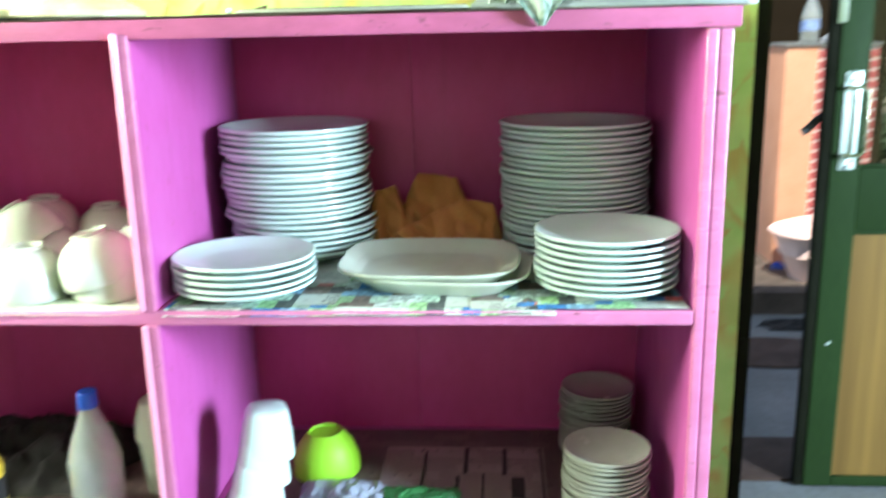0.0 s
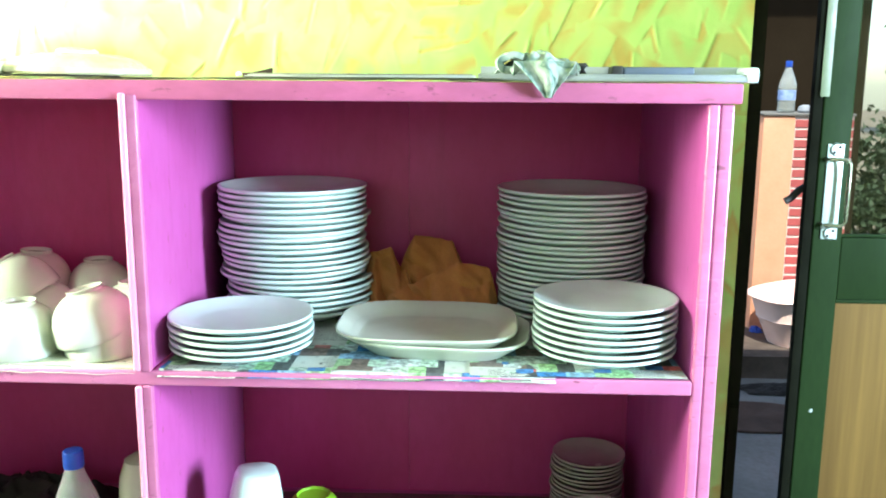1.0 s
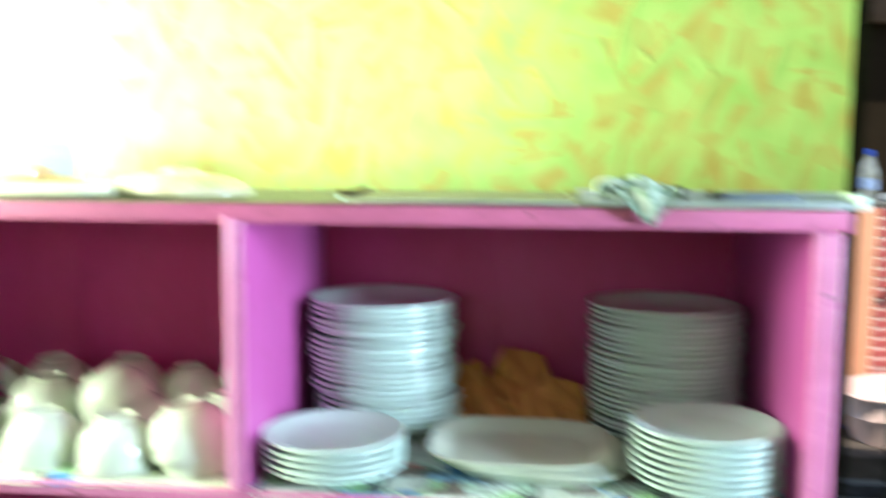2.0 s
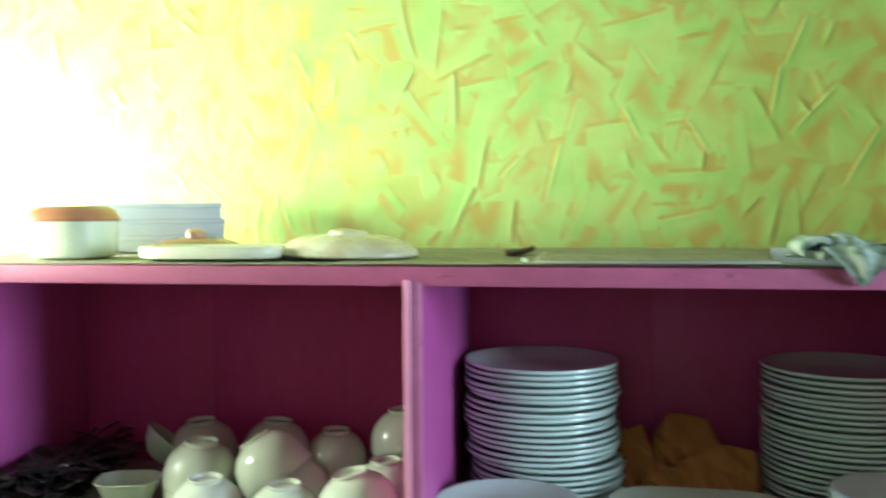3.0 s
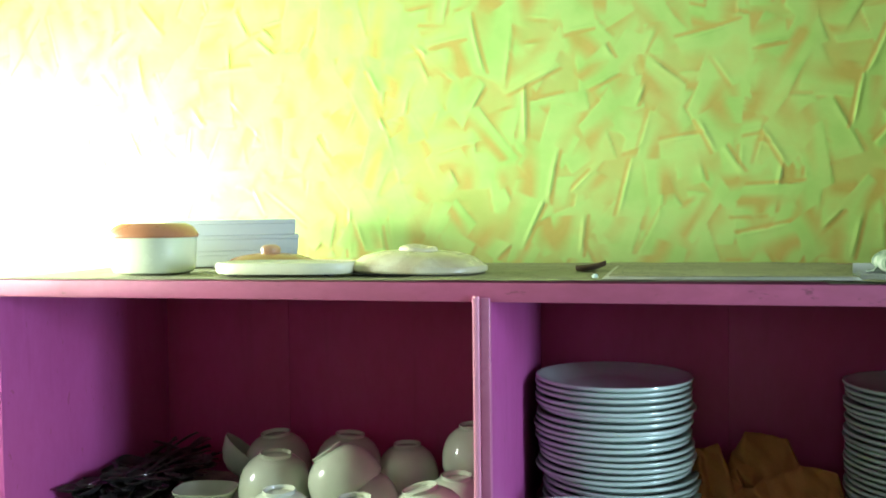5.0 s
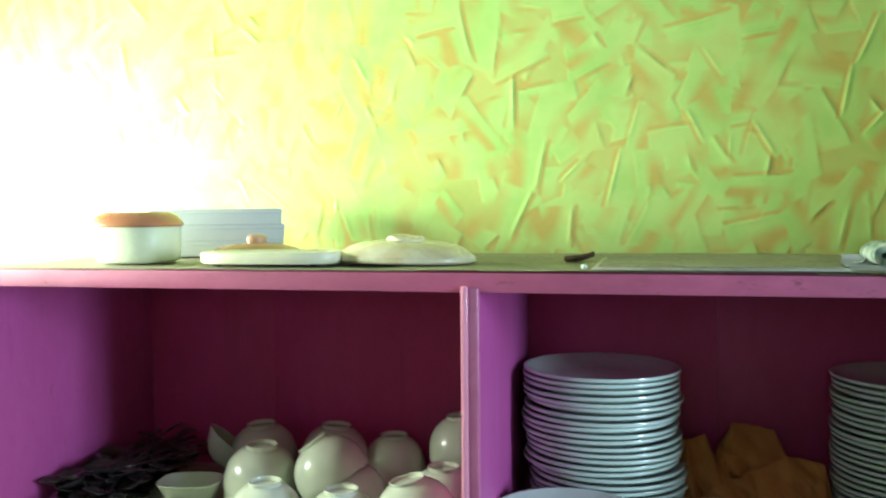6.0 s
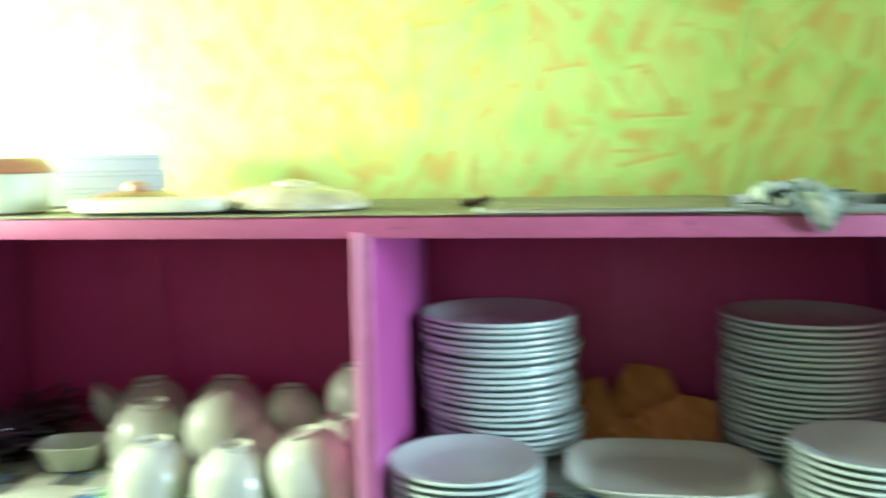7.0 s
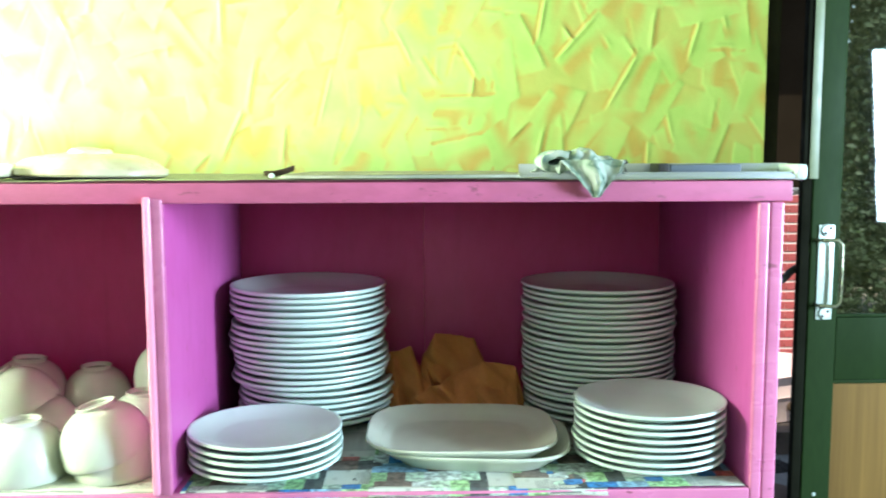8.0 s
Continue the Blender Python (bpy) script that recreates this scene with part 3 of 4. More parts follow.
for x, y0, y1, w in ((0.035, 0.300, 0.410, 0.009), (0.020, 0.225, 0.288, 0.008), (0.116, 0.296, 0.410, 0.009), (0.142, 0.205, 0.284, 0.026), (0.193, 0.200, 0.415, 0.004), (-0.052, 0.250, 0.395, 0.005), (0.072, 0.130, 0.300, 0.005), (-0.030, 0.120, 0.220, 0.008)):
    part("print_bar", abox(x - w / 2, x + w / 2, y0, y1, S_LOW + 0.0066, S_LOW + 0.0072), INK, barred, "dark printed bar", smooth=False)
paper("newspaper", -1.325, -0.49, 0.0, 0.50, S_LOW + 0.0008, 0.6, NEWS_BROWN, "dark brown newspaper sheet beside the bottle")
for x0, x1, z, t, sd in ((-1.36, -0.98, 0.0004, 0.5, 1), (-1.02, -0.56, 0.0014, -0.4, 2), (-0.60, -0.10, 0.0024, 0.5, 3), (-0.31, 0.11, 0.0036, -0.6, 4), (0.02, 0.43, 0.0014, 0.7, 5)):
    paper("newspaper", x0, x1, -0.002, 0.52, S_TOP + z, t, NEWS_TOP, "dusty yellowed newspaper sheet on the cabinet top", seed=sd, wave=0.0010)

folded = thing("folded_newspaper", (-0.11, 0.16, S_TOP + 0.0062), "folded yellowed newspaper with pale cut edges on the cabinet top", "newspaper", "newspaper lining")
for i, (x0, x1, y0, y1) in enumerate(((-0.285, 0.066, -0.001, 0.300), (-0.281, 0.064, 0.003, 0.296), (-0.276, 0.060, 0.000, 0.292))):
    z = S_TOP + 0.0062 + 0.0019 * i
    part("leaf", abox(x0, x1, y0, y1, z, z + 0.0013, bevel=0.0004, seg=1), PAPER_EDGE if i < 2 else NEWS_TOP, folded, "pale folded leaf" if i < 2 else "")

# ---- crockery ----
def plate_profile(r, h, lip):
    return [(0, 0.003), (r * 0.57, 0.003), (r * 0.585, 0.0), (r * 0.625, 0.0), (r * 0.65, 0.0045), (r * 0.84, h * 0.42), (r * 0.965, h - lip * 1.05),
            (r * 0.995, h - lip * 0.75), (r, h - lip * 0.4), (r * 0.995, h - lip * 0.08), (r * 0.975, h), (r * 0.95, h - 0.001), (r * 0.84, h * 0.42 + 0.005),
            (r * 0.66, 0.0085), (r * 0.60, 0.0068), (0, 0.0064)]


def stack(count, x, y, z, r, pitch, label, group, seed, h=0.027, lip=0.0090, mat=None, shift=None, category="plate"):
    rng = random.Random(seed)
    first = tagged(link("plate", alathe(plate_profile(r, h, lip), 72), mat or CERAMIC), label, category, group)
    for i in range(count):
        dx, dy = shift(i) if shift else (0, 0)
        m = pose(x + dx + rng.uniform(-0.003, 0.003), y + dy + rng.uniform(-0.003, 0.003), z + i * pitch + 0.0004, rng.uniform(-0.3, 0.3), rng.uniform(-0.3, 0.3), rng.uniform(0, 360))
        if i == 0:
            first.matrix_basis = m
        else:
            copy_thing(first, m)


S0 = S_MID + 0.0042
stack(22, -0.291, 0.378, S0, 0.1460, 0.0111, "large white melamine dinner plate in a tall stack", "tall plate stack beside the divider", 3, shift=lambda i: (0.010 if i < 6 else -0.003 + 0.004 * math.sin(i * 0.9), 0.002 * math.sin(i * 1.7)), lip=0.0076)
stack(23, 0.257, 0.382, S0 + 0.001, 0.1445, 0.0105, "large white melamine dinner plate in a tall stack", "tall plate stack beside the side panel", 4, lip=0.0072, shift=lambda i: (0.002 * math.sin(i * 1.3), 0.0))
stack(5, -0.333, 0.107, S0, 0.1225, 0.0118, "white side plate in a low stack of five", "low stack of side plates", 5, h=0.022, lip=0.0065)
stack(8, 0.288, 0.117, S0, 0.1215, 0.0120, "white side plate in a stack of eight", "stack of eight side plates", 6, h=0.022, lip=0.0065)
stack(16, 0.311, 0.418, S_LOW + 0.003, 0.076, 0.0090, "small white saucer in a shaded stack", "back stack of saucers", 8, h=0.017, lip=0.005, mat=CERAMIC_SHADED)
stack(16, 0.300, 0.135, S_LOW + 0.003, 0.078, 0.0092, "small cream saucer in a stack", "front stack of saucers", 9, h=0.017, lip=0.005, mat=CERAMIC_SHADED)


def platter(x, y, z, turn, tilt, label):
    prof = [(0, 0.004), (0.70, 0.004), (0.74, 0.0), (0.78, 0.0), (0.82, 0.006), (0.95, 0.020), (1.0, 0.0255), (1.004, 0.028), (0.99, 0.030), (0.96, 0.0285), (0.86, 0.018), (0.78, 0.0095), (0.70, 0.0085), (0, 0.0085)]
    ob = link("platter", alathe(prof, 96, None, superellipse(0.158, 0.125, 3.6)), CERAMIC_CREAM)
    ob.matrix_basis = pose(x, y, z, tilt, 0, turn)
    return tagged(ob, label, "platter", "oblong platters")


platter(0.008, 0.166, S0 + 0.0005, -6, 0, "oblong cream platter with rounded corners, underneath")
platter(-0.014, 0.170, S0 + 0.0135, -1.5, 1.2, "oblong cream platter with rounded corners, on top")


def bowl(x, y, z, r, h, label, rx=0.0, ry=0.0, mat=CERAMIC_CREAM):
    """A round-bellied serving bowl turned upside down, its foot ring upwards."""
    b = thing("bowl", (0, 0, 0), label, "bowl", "upturned bowls")
    prof = [(r * 0.965, 0.0), (r, 0.004), (r * 1.0, 0.012), (r * 0.99, h * 0.28), (r * 0.955, h * 0.46), (r * 0.87, h * 0.64), (r * 0.74, h * 0.785), (r * 0.58, h * 0.89), (r * 0.44, h * 0.945), (0, h * 0.95),
            (0, h * 0.91), (r * 0.43, h * 0.90), (r * 0.56, h * 0.85), (r * 0.71, h * 0.745), (r * 0.83, h * 0.60), (r * 0.915, h * 0.43), (r * 0.95, h * 0.26), (r * 0.955, 0.004), (r * 0.965, 0.0)]
    part("body", alathe(prof, 48), mat, b)
    part("foot_ring", alathe([(r * 0.47, h * 0.925), (r * 0.425, h * 0.955), (r * 0.425, h * 0.985), (r * 0.44, h * 1.015), (r * 0.42, h * 1.028), (r * 0.39, h * 1.01), (r * 0.375, h * 0.96), (r * 0.37, h * 0.94)], 40), mat, b)
    b.matrix_basis = pose(x, y, z, rx, ry, 0)
    return b


BZ = S_MID + 0.006
BR, BH = 0.0685, 0.088
WHITE_BOWL = "upturned white serving bowl on newspaper"
for x, y, rx in ((-0.846, 0.082, 0), (-0.702, 0.070, 0), (-0.562, 0.082, 0), (-0.925, 0.222, 0), (-0.740, 0.222, 0), (-0.566, 0.232, 0), (-0.985, 0.378, 0), (-0.838, 0.392, 0), (-0.720, 0.430, 0), (-0.566, 0.418, 0)):
    bowl(x, y, BZ, BR * 0.965, BH, WHITE_BOWL)
for x, y, rx, ry in ((-0.571, 0.080, 2, -13), (-0.764, 0.218, 2, -34), (-0.985, 0.376, 3, -3), (-0.838, 0.392, -2, 4), (-0.566, 0.416, 0, 3), (-0.922, 0.224, 2, 3)):
    bowl(x, y, BZ + (0.052 if ry < -15 else 0.027), BR * 1.015, BH * 0.97, "upturned white bowl nested crookedly on another bowl", rx, ry)

bowl(-0.568, 0.414, BZ + 0.054, BR * 1.015, BH * 0.97, "upturned white bowl on top of two others", 0, -4)

katori = tagged(link("dish", alathe([(0, 0.004), (0.60, 0.004), (0.66, 0.0), (0.70, 0.004), (0.86, 0.030), (0.97, 0.046), (1.02, 0.050), (1.0, 0.053), (0.95, 0.050), (0.82, 0.031), (0.66, 0.009), (0, 0.0085)], 64, None, superellipse(0.064, 0.052, 3.0)), CERAMIC_CREAM),
               "small open cream dish with rounded corners", "dish")
katori.matrix_basis = pose(-1.050, 0.190, BZ, 0, 0, 12) @ Matrix.Diagonal((0.92, 0.92, 0.88, 1))
shell = tagged(link("dish", alathe([(0, 0.002), (0.3, 0.002), (0.55, 0.010), (0.8, 0.026), (1.0, 0.050), (1.01, 0.053), (0.97, 0.052), (0.78, 0.031), (0.5, 0.014), (0, 0.007)], 48, None, superellipse(0.060, 0.045, 2.2)), CERAMIC_CREAM),
              "cream dish leaning on its side against bowls", "dish")
shell.matrix_basis = pose(-1.078, 0.345, BZ + 0.033, 0, 42, 24)


def spoon_mesh():
    def fn(u, v):
        a = (v - 0.5) * 2
        s = u * 0.19
        if u < 0.32:
            k = math.sin(math.pi * min(1.0, u / 0.32 * 0.92 + 0.06))
            w, dip = 0.024 * k, -0.010 * k * (1 - a * a)
        else:
            w, dip = 0.0045 + 0.004 * max(0, u - 0.6), 0.012 * math.sin((u - 0.32) * 3.0) * (1 - 0.15 * a * a)
        return (s - 0.09, a * w, dip)
    bm = sheet(26, 6, fn, 0.0013)
    return bm


first_spoon = tagged(link("spoon", spoon_mesh(), STEEL_DARK), "tarnished steel table spoon in a loose heap", "spoon", "heap of spoons")
rng = random.Random(12)
for i in range(70):
    x, y = rng.uniform(-1.275, -1.175), rng.uniform(0.12, 0.42)
    hump = max(0.0, 1 - ((x + 1.225) / 0.13) ** 2) * max(0.0, 1 - ((y - 0.31) / 0.22) ** 2)
    m = pose(x, y, BZ + 0.006 + hump * 0.060 * (i / 69) + 0.004, rng.uniform(-24, 24), rng.uniform(-7, 7), 90 + rng.gauss(0, 34))
    if i == 0:
        first_spoon.matrix_basis = m
    else:
        copy_thing(first_spoon, m)


def heap(name, cx, cy, z, rx, ry, h, mat, label, category, seed, folds=9.0, power=0.7):
    """Crumpled cloth or film: a heap of sharp folds that thins out to an uneven hem."""
    def fn(u, v):
        a, b = (u - 0.5) * 2, (v - 0.5) * 2
        wob = 1 + 0.22 * nz(a * 1.5, b * 1.5, seed)
        d = max(abs(a), abs(b))
        env = max(0.0, 1 - d ** 2.2) ** power
        f = 1 - abs(nz(a + 0.3 * nz(b, a, seed), b * 0.8, seed, folds * 0.22)) * 2.2
        g = 1 - abs(nz(a, b, seed + 9, folds * 0.6)) * 2
        k = h * env * max(0.06, 0.45 + 0.42 * f + 0.18 * g)
        return (rx * a * wob * (1 - 0.14 * abs(b)) + 0.09 * rx * nz(b, a, seed, 3), ry * b * wob * (1 - 0.14 * abs(a)) + 0.09 * ry * nz(a, b, seed + 4, 3), k + 0.002)
    ob = link(name, sheet(70, 60, fn, 0.0012), mat)
    ob.location = (cx, cy, z)
    return tagged(ob, label, category)


def cloth_folds():
    """A crumpled cloth: straight ridges of folds, each falling off steeply to creases between them."""
    z0 = S0 + 0.001
    ridges = (((-0.056, 0.432, 0.152), (0.018, 0.440, 0.138), 2.6), ((0.018, 0.440, 0.138), (0.034, 0.405, 0.104), 2.2),
              ((-0.092, 0.352, 0.050), (0.034, 0.372, 0.106), 1.5), ((0.034, 0.372, 0.106), (0.125, 0.385, 0.094), 1.7),
              ((-0.172, 0.415, 0.112), (-0.104, 0.412, 0.126), 3.2), ((-0.104, 0.412, 0.126), (-0.084, 0.368, 0.064), 2.6),
              ((-0.138, 0.398, 0.108), (-0.126, 0.340, 0.034), 2.4), ((-0.075, 0.400, 0.088), (-0.060, 0.345, 0.052), 2.4),
              ((-0.135, 0.330, 0.030), (-0.030, 0.334, 0.040), 1.4), ((0.000, 0.338, 0.032), (0.050, 0.332, 0.046), 1.4), ((0.050, 0.332, 0.046), (0.110, 0.336, 0.026), 1.4),
              ((0.080, 0.372, 0.090), (0.066, 0.334, 0.046), 1.9))

    def fn(u, v):
        x, y = -0.168 + 0.288 * u, 0.510 - 0.206 * v
        x, y = x + 0.006 * nz(x, y, 2.0, 24), y + 0.006 * nz(x, y, 5.0, 24)
        heights = []
        for (ax, ay, az), (bx, by, bz), slope in ridges:
            k = min(1.0, max(0.0, ((x - ax) * (bx - ax) + (y - ay) * (by - ay)) / ((bx - ax) ** 2 + (by - ay) ** 2)))
            away = math.hypot(x - ax - k * (bx - ax), y - ay - k * (by - ay))
            heights.append(az + k * (bz - az) - slope * max(0.0, math.sqrt(away * away + 0.00002) - 0.0045))
        top = max(heights)
        top = top + 0.0035 * math.log(sum(math.exp((h - top) / 0.0035) for h in heights))
        hem = min(1.0, 12 * min(u, 1 - u, v, 1 - v))
        pleat = abs(nz(0.7 * x + 0.75 * top, 0.3 * top - 0.4 * x, 3.0, 25)) + 0.25 * abs(nz(x + 0.9 * top, 0.3 * top, 7.0, 40))
        return (x + 0.004 * nz(top, x, 4.0, 40), y - 0.042 * pleat * hem, z0 + max(0.0015, top * hem + 0.001 * nz(x, y, 8.0, 60)))

    return tagged(link("cloth", sheet(110, 84, fn), CLOTH_BROWN), "crumpled brown cotton cloth between plate stacks", "cloth")


cloth_folds()
heap("plastic_bag", -0.20, 0.16, S_LOW + 0.004, 0.10, 0.10, 0.035, BAG_GREY, "crumpled grey plastic bag beside the green bowl", "bag", 5.1, 12)
heap("wrapper", -0.055, 0.195, S_LOW + 0.008, 0.09, 0.040, 0.016, WRAP_GREEN, "shiny green plastic wrapper on newspaper", "wrapper", 8.1, 12)
heap("cloth", -0.88, 0.33, S_LOW + 0.004, 0.20, 0.14, 0.10, BAG_DARK, "dark crumpled cloth at the back of the shelf", "cloth", 11.7)

green = tagged(link("bowl", alathe([(0.069, 0), (0.070, 0.004), (0.068, 0.03), (0.058, 0.058), (0.044, 0.078), (0.036, 0.085), (0.034, 0.088), (0.032, 0.086), (0.031, 0.083), (0, 0.082), (0, 0.078), (0.034, 0.077), (0.053, 0.056), (0.063, 0.03), (0.066, 0.003), (0.069, 0)], 48), GREEN_PLASTIC),
              "upturned lime green plastic bowl on the lower shelf", "bowl")
green.location = (-0.255, 0.315, S_LOW + 0.006)


def cup(x, y, z, rx, ry):
    c = tagged(link("cup", alathe([(0.96, 0.0), (1.0, 0.001), (0.99, 0.012), (0.90, 0.045), (0.78, 0.078), (0.70, 0.087), (0.60, 0.090), (0, 0.090), (0, 0.086), (0.60, 0.086), (0.74, 0.076), (0.86, 0.044), (0.955, 0.004), (0.96, 0.0)], 56, None, superellipse(0.050, 0.050, 3.4)), CERAMIC),
               "upturned square white cup in a leaning stack", "cup", "leaning stack of cups")
    c.matrix_basis = pose(x, y, z, rx, ry, 20)


for i, (x, y) in enumerate(((-0.352, 0.085), (-0.342, 0.098), (-0.332, 0.112), (-0.324, 0.122))):
    cup(x, y, S_LOW + 0.003 + i * 0.047, -1, 4)


def bottle(x, y, z, h, r, label, body_mat, cap_mat, band_mat, cat="bottle"):
    b = thing("bottle", (x, y, z), label, cat)
    prof = [(0, 0.006), (r * 0.55, 0.003), (r * 0.85, 0.0), (r * 0.97, h * 0.03), (r, h * 0.08), (r * 0.95, h * 0.16), (r, h * 0.20), (r, h * 0.46), (r * 1.03, h * 0.50), (r * 0.98, h * 0.54), (r * 0.76, h * 0.67), (r * 0.50, h * 0.79), (r * 0.34, h * 0.87), (r * 0.31, h * 0.90), (r * 0.31, h * 0.965)]
    prof += [(max(0.0, a - 0.0014), c + (0.002 if c < h * 0.02 else 0.0)) for a, c in reversed(prof)]
    m = Matrix.Translation((x, y, z))
    part("body", alathe(prof, 40, m), body_mat, b)
    part("cap", alathe([(0, h), (r * 0.33, h), (r * 0.37, h * 0.992), (r * 0.385, h * 0.90), (r * 0.37, h * 0.885), (r * 0.32, h * 0.885)], 32, m), cap_mat, b, "screw cap")
    if band_mat:
        part("label_band", alathe([(r * 1.008, h * 0.24), (r * 1.012, h * 0.25), (r * 1.012, h * 0.43), (r * 1.008, h * 0.44)], 40, m), band_mat, b, "paper label band")
    return b


bottle(-0.640, 0.095, S_LOW + 0.004, 0.272, 0.047, "cloudy plastic water bottle with a blue cap", PET_PALE, CAP_BLUE, None)
bottle(-0.866, 0.085, S_LOW + 0.004, 0.225, 0.045, "yellow plastic bottle with a dark label band", YELLOW, YELLOW, BAG_DARK)
tumbler = thing("tumbler", (-0.572, 0.235, S_LOW + 0.004), "stacked white tumbler topped by an upturned cup", "tumbler")
part("glass_body", alathe([(0, 0), (0.030, 0), (0.033, 0.004), (0.042, 0.11), (0.044, 0.115), (0.040, 0.115), (0.032, 0.008), (0, 0.006)], 40, Matrix.Translation((-0.572, 0.235, S_LOW + 0.004))), CERAMIC_CREAM, tumbler)
part("upper_cup", alathe([(0.047, 0.116), (0.048, 0.120), (0.045, 0.160), (0.034, 0.195), (0.018, 0.205), (0, 0.206)], 40, Matrix.Translation((-0.572, 0.235, S_LOW + 0.004))), CERAMIC_CREAM, tumbler)

# ---- on the cabinet top ----
T0 = S_TOP + 0.0048
casserole = thing("casserole", (-1.112, 0.155, T0), "round cream casserole with an orange-brown lid", "casserole")
cm = Matrix.Translation((-1.116, 0.138, T0)) @ Matrix.Diagonal((0.93, 0.93, 1.06, 1))
part("body", alathe([(0, 0.003), (0.062, 0.003), (0.066, 0), (0.072, 0.002), (0.0765, 0.009), (0.078, 0.035), (0.079, 0.058), (0.080, 0.061), (0.074, 0.061), (0.070, 0.03), (0.06, 0.008), (0, 0.007)], 56, cm, superellipse(1.0, 0.92, 2.6)), CREAM_CLEAN, casserole)
part("lid", alathe([(0.081, 0.0615), (0.083, 0.064), (0.082, 0.069), (0.073, 0.080), (0.060, 0.0855), (0.058, 0.0862), (0.050, 0.0855), (0, 0.0850)], 56, cm, superellipse(1.0, 0.92, 2.6)), TERRACOTTA, casserole, "glazed orange-brown lid")

for i, (dx, turn) in enumerate(((0.0, 25.0), (0.003, 25.8), (-0.002, 24.6))):
    z0 = T0 + 0.0325 * i
    bx = thing("food_box", (0, 0, 0), "white plastic food box in a stack of three", "box", "stack of food boxes")
    tray = box(bmesh.new(), -0.131, 0.131, -0.063, 0.063, 0.0, 0.0235, bevel=0.0015, seg=2)
    for v in tray.verts:
        if v.co.z < 0.012:
            v.co.x *= 0.99
            v.co.y *= 0.985
    part("tray", tray, BOX_WHITE, bx)
    part("lid", abox(-0.1315, 0.1315, -0.0635, 0.0635, 0.0236, 0.0324, bevel=0.0012, seg=2), BOX_WHITE, bx)
    bx.matrix_basis = pose(-1.092 + dx, 0.402, z0, 0, 0, turn)


def pot_lid(x, y, z, ax, ay, tilt, rim_mat, dome_mat, label, knob_mat, height, knob_prof, spread):
    t = thing("pot_lid", (0, 0, 0), label, "lid", "casserole lids")
    part("rim", alathe(RIM_LOW, 64, None, superellipse(ax, ay, 2.3)), rim_mat, t)
    part("dome", alathe([(spread, 0.0118), (spread * 0.95, 0.016), (spread * 0.82, height * 0.70), (spread * 0.60, height * 0.88), (spread * 0.32, height * 0.98), (0, height)], 64, None, superellipse(ax, ay, 2.3)), dome_mat, t)
    part("knob", alathe(knob_prof, 32, Matrix.Translation((0, 0, height))), knob_mat, t)
    t.matrix_basis = pose(x, y, z, tilt[0], tilt[1], tilt[2])
    return t


RIM_LOW = [(0.80, 0.002), (0.97, 0.0), (1.0, 0.003), (1.0, 0.009), (0.985, 0.012), (0.95, 0.013), (0.80, 0.014), (0.70, 0.013), (0.70, 0.008), (0.80, 0.002)]
KNOB_ROUND = [(0.019, -0.004), (0.0185, 0.002), (0.0195, 0.007), (0.0175, 0.012), (0.011, 0.0158), (0, 0.017)]
KNOB_FLAT = [(0.036, -0.006), (0.033, 0.003), (0.028, 0.0060), (0.024, 0.0045), (0, 0.0032)]
pot_lid(-0.940, 0.262, T0, 0.096, 0.082, (0, 0, 4), CREAM_LID, TERRACOTTA, "round casserole lid with an orange-brown dome", TERRACOTTA_PALE, 0.031, KNOB_ROUND, 0.92)
lumpy = pot_lid(-0.612, 0.160, T0 + 0.003, 0.120, 0.098, (0, 1.0, 0), CREAM_LID, CREAM_LID, "stained cream casserole lid lying flat", CREAM_LID, 0.037, KNOB_FLAT, 0.985)
for piece, swell in ((lumpy.children[0], 0.0025), (lumpy.children[1], 0.0050)):
    for v in piece.data.vertices:
        v.co.z += swell * nz(v.co.x, v.co.y, 3.3, 26)
flat_lid = thing("tray_lid", (0, 0, 0), "flat cream lid with stubby feet on newspaper", "lid", "casserole lids")
part("rim", alathe([(0, 0.007), (0.86, 0.006), (0.97, 0.004), (1.0, 0.008), (1.005, 0.018), (0.985, 0.0225), (0.94, 0.0235), (0.90, 0.0205), (0.5, 0.0195), (0, 0.0195)], 72, None, superellipse(0.123, 0.066, 3.2)), CREAM_BRIGHT, flat_lid)
for fx, fy in ((-0.088, -0.034), (0.086, -0.034), (-0.088, 0.034), (0.086, 0.034)):
    part("foot", alathe([(0, 0), (0.008, 0.0), (0.009, 0.003), (0.008, 0.0065), (0, 0.0065)], 14, Matrix.Translation((fx, fy, 0))), DARK, flat_lid, "dark rubber foot")
flat_lid.matrix_basis = pose(-0.829, 0.098, T0 - 0.0006, 0, 0, 3)
sauce = tagged(link("lid_liner", alathe([(0, 0), (0.9, 0), (1, 0.002), (0.98, 0.004), (0, 0.004)], 48, None, superellipse(0.10, 0.085, 2.2)), DARK), "thin dark disc under the cream lid", "disc")
sauce.matrix_basis = pose(-0.640, 0.155, T0 - 0.0005, 0, 0, 0)

ladle = thing("wooden_scoop", (-0.335, 0.235, T0), "small dark wooden scoop lying on newspaper", "scoop")
part("scoop_bowl", sheet(16, 10, lambda u, v: (-0.348 + 0.052 * u, 0.235 + 0.034 * (v - 0.5) * math.sin(math.pi * min(0.98, u * 0.9 + 0.08)) * 1.9, T0 - 0.001 + 0.012 * (u - 0.25) ** 2 * 1.5 + 0.008 * (2 * v - 1) ** 2), 0.002), BEAM, ladle)
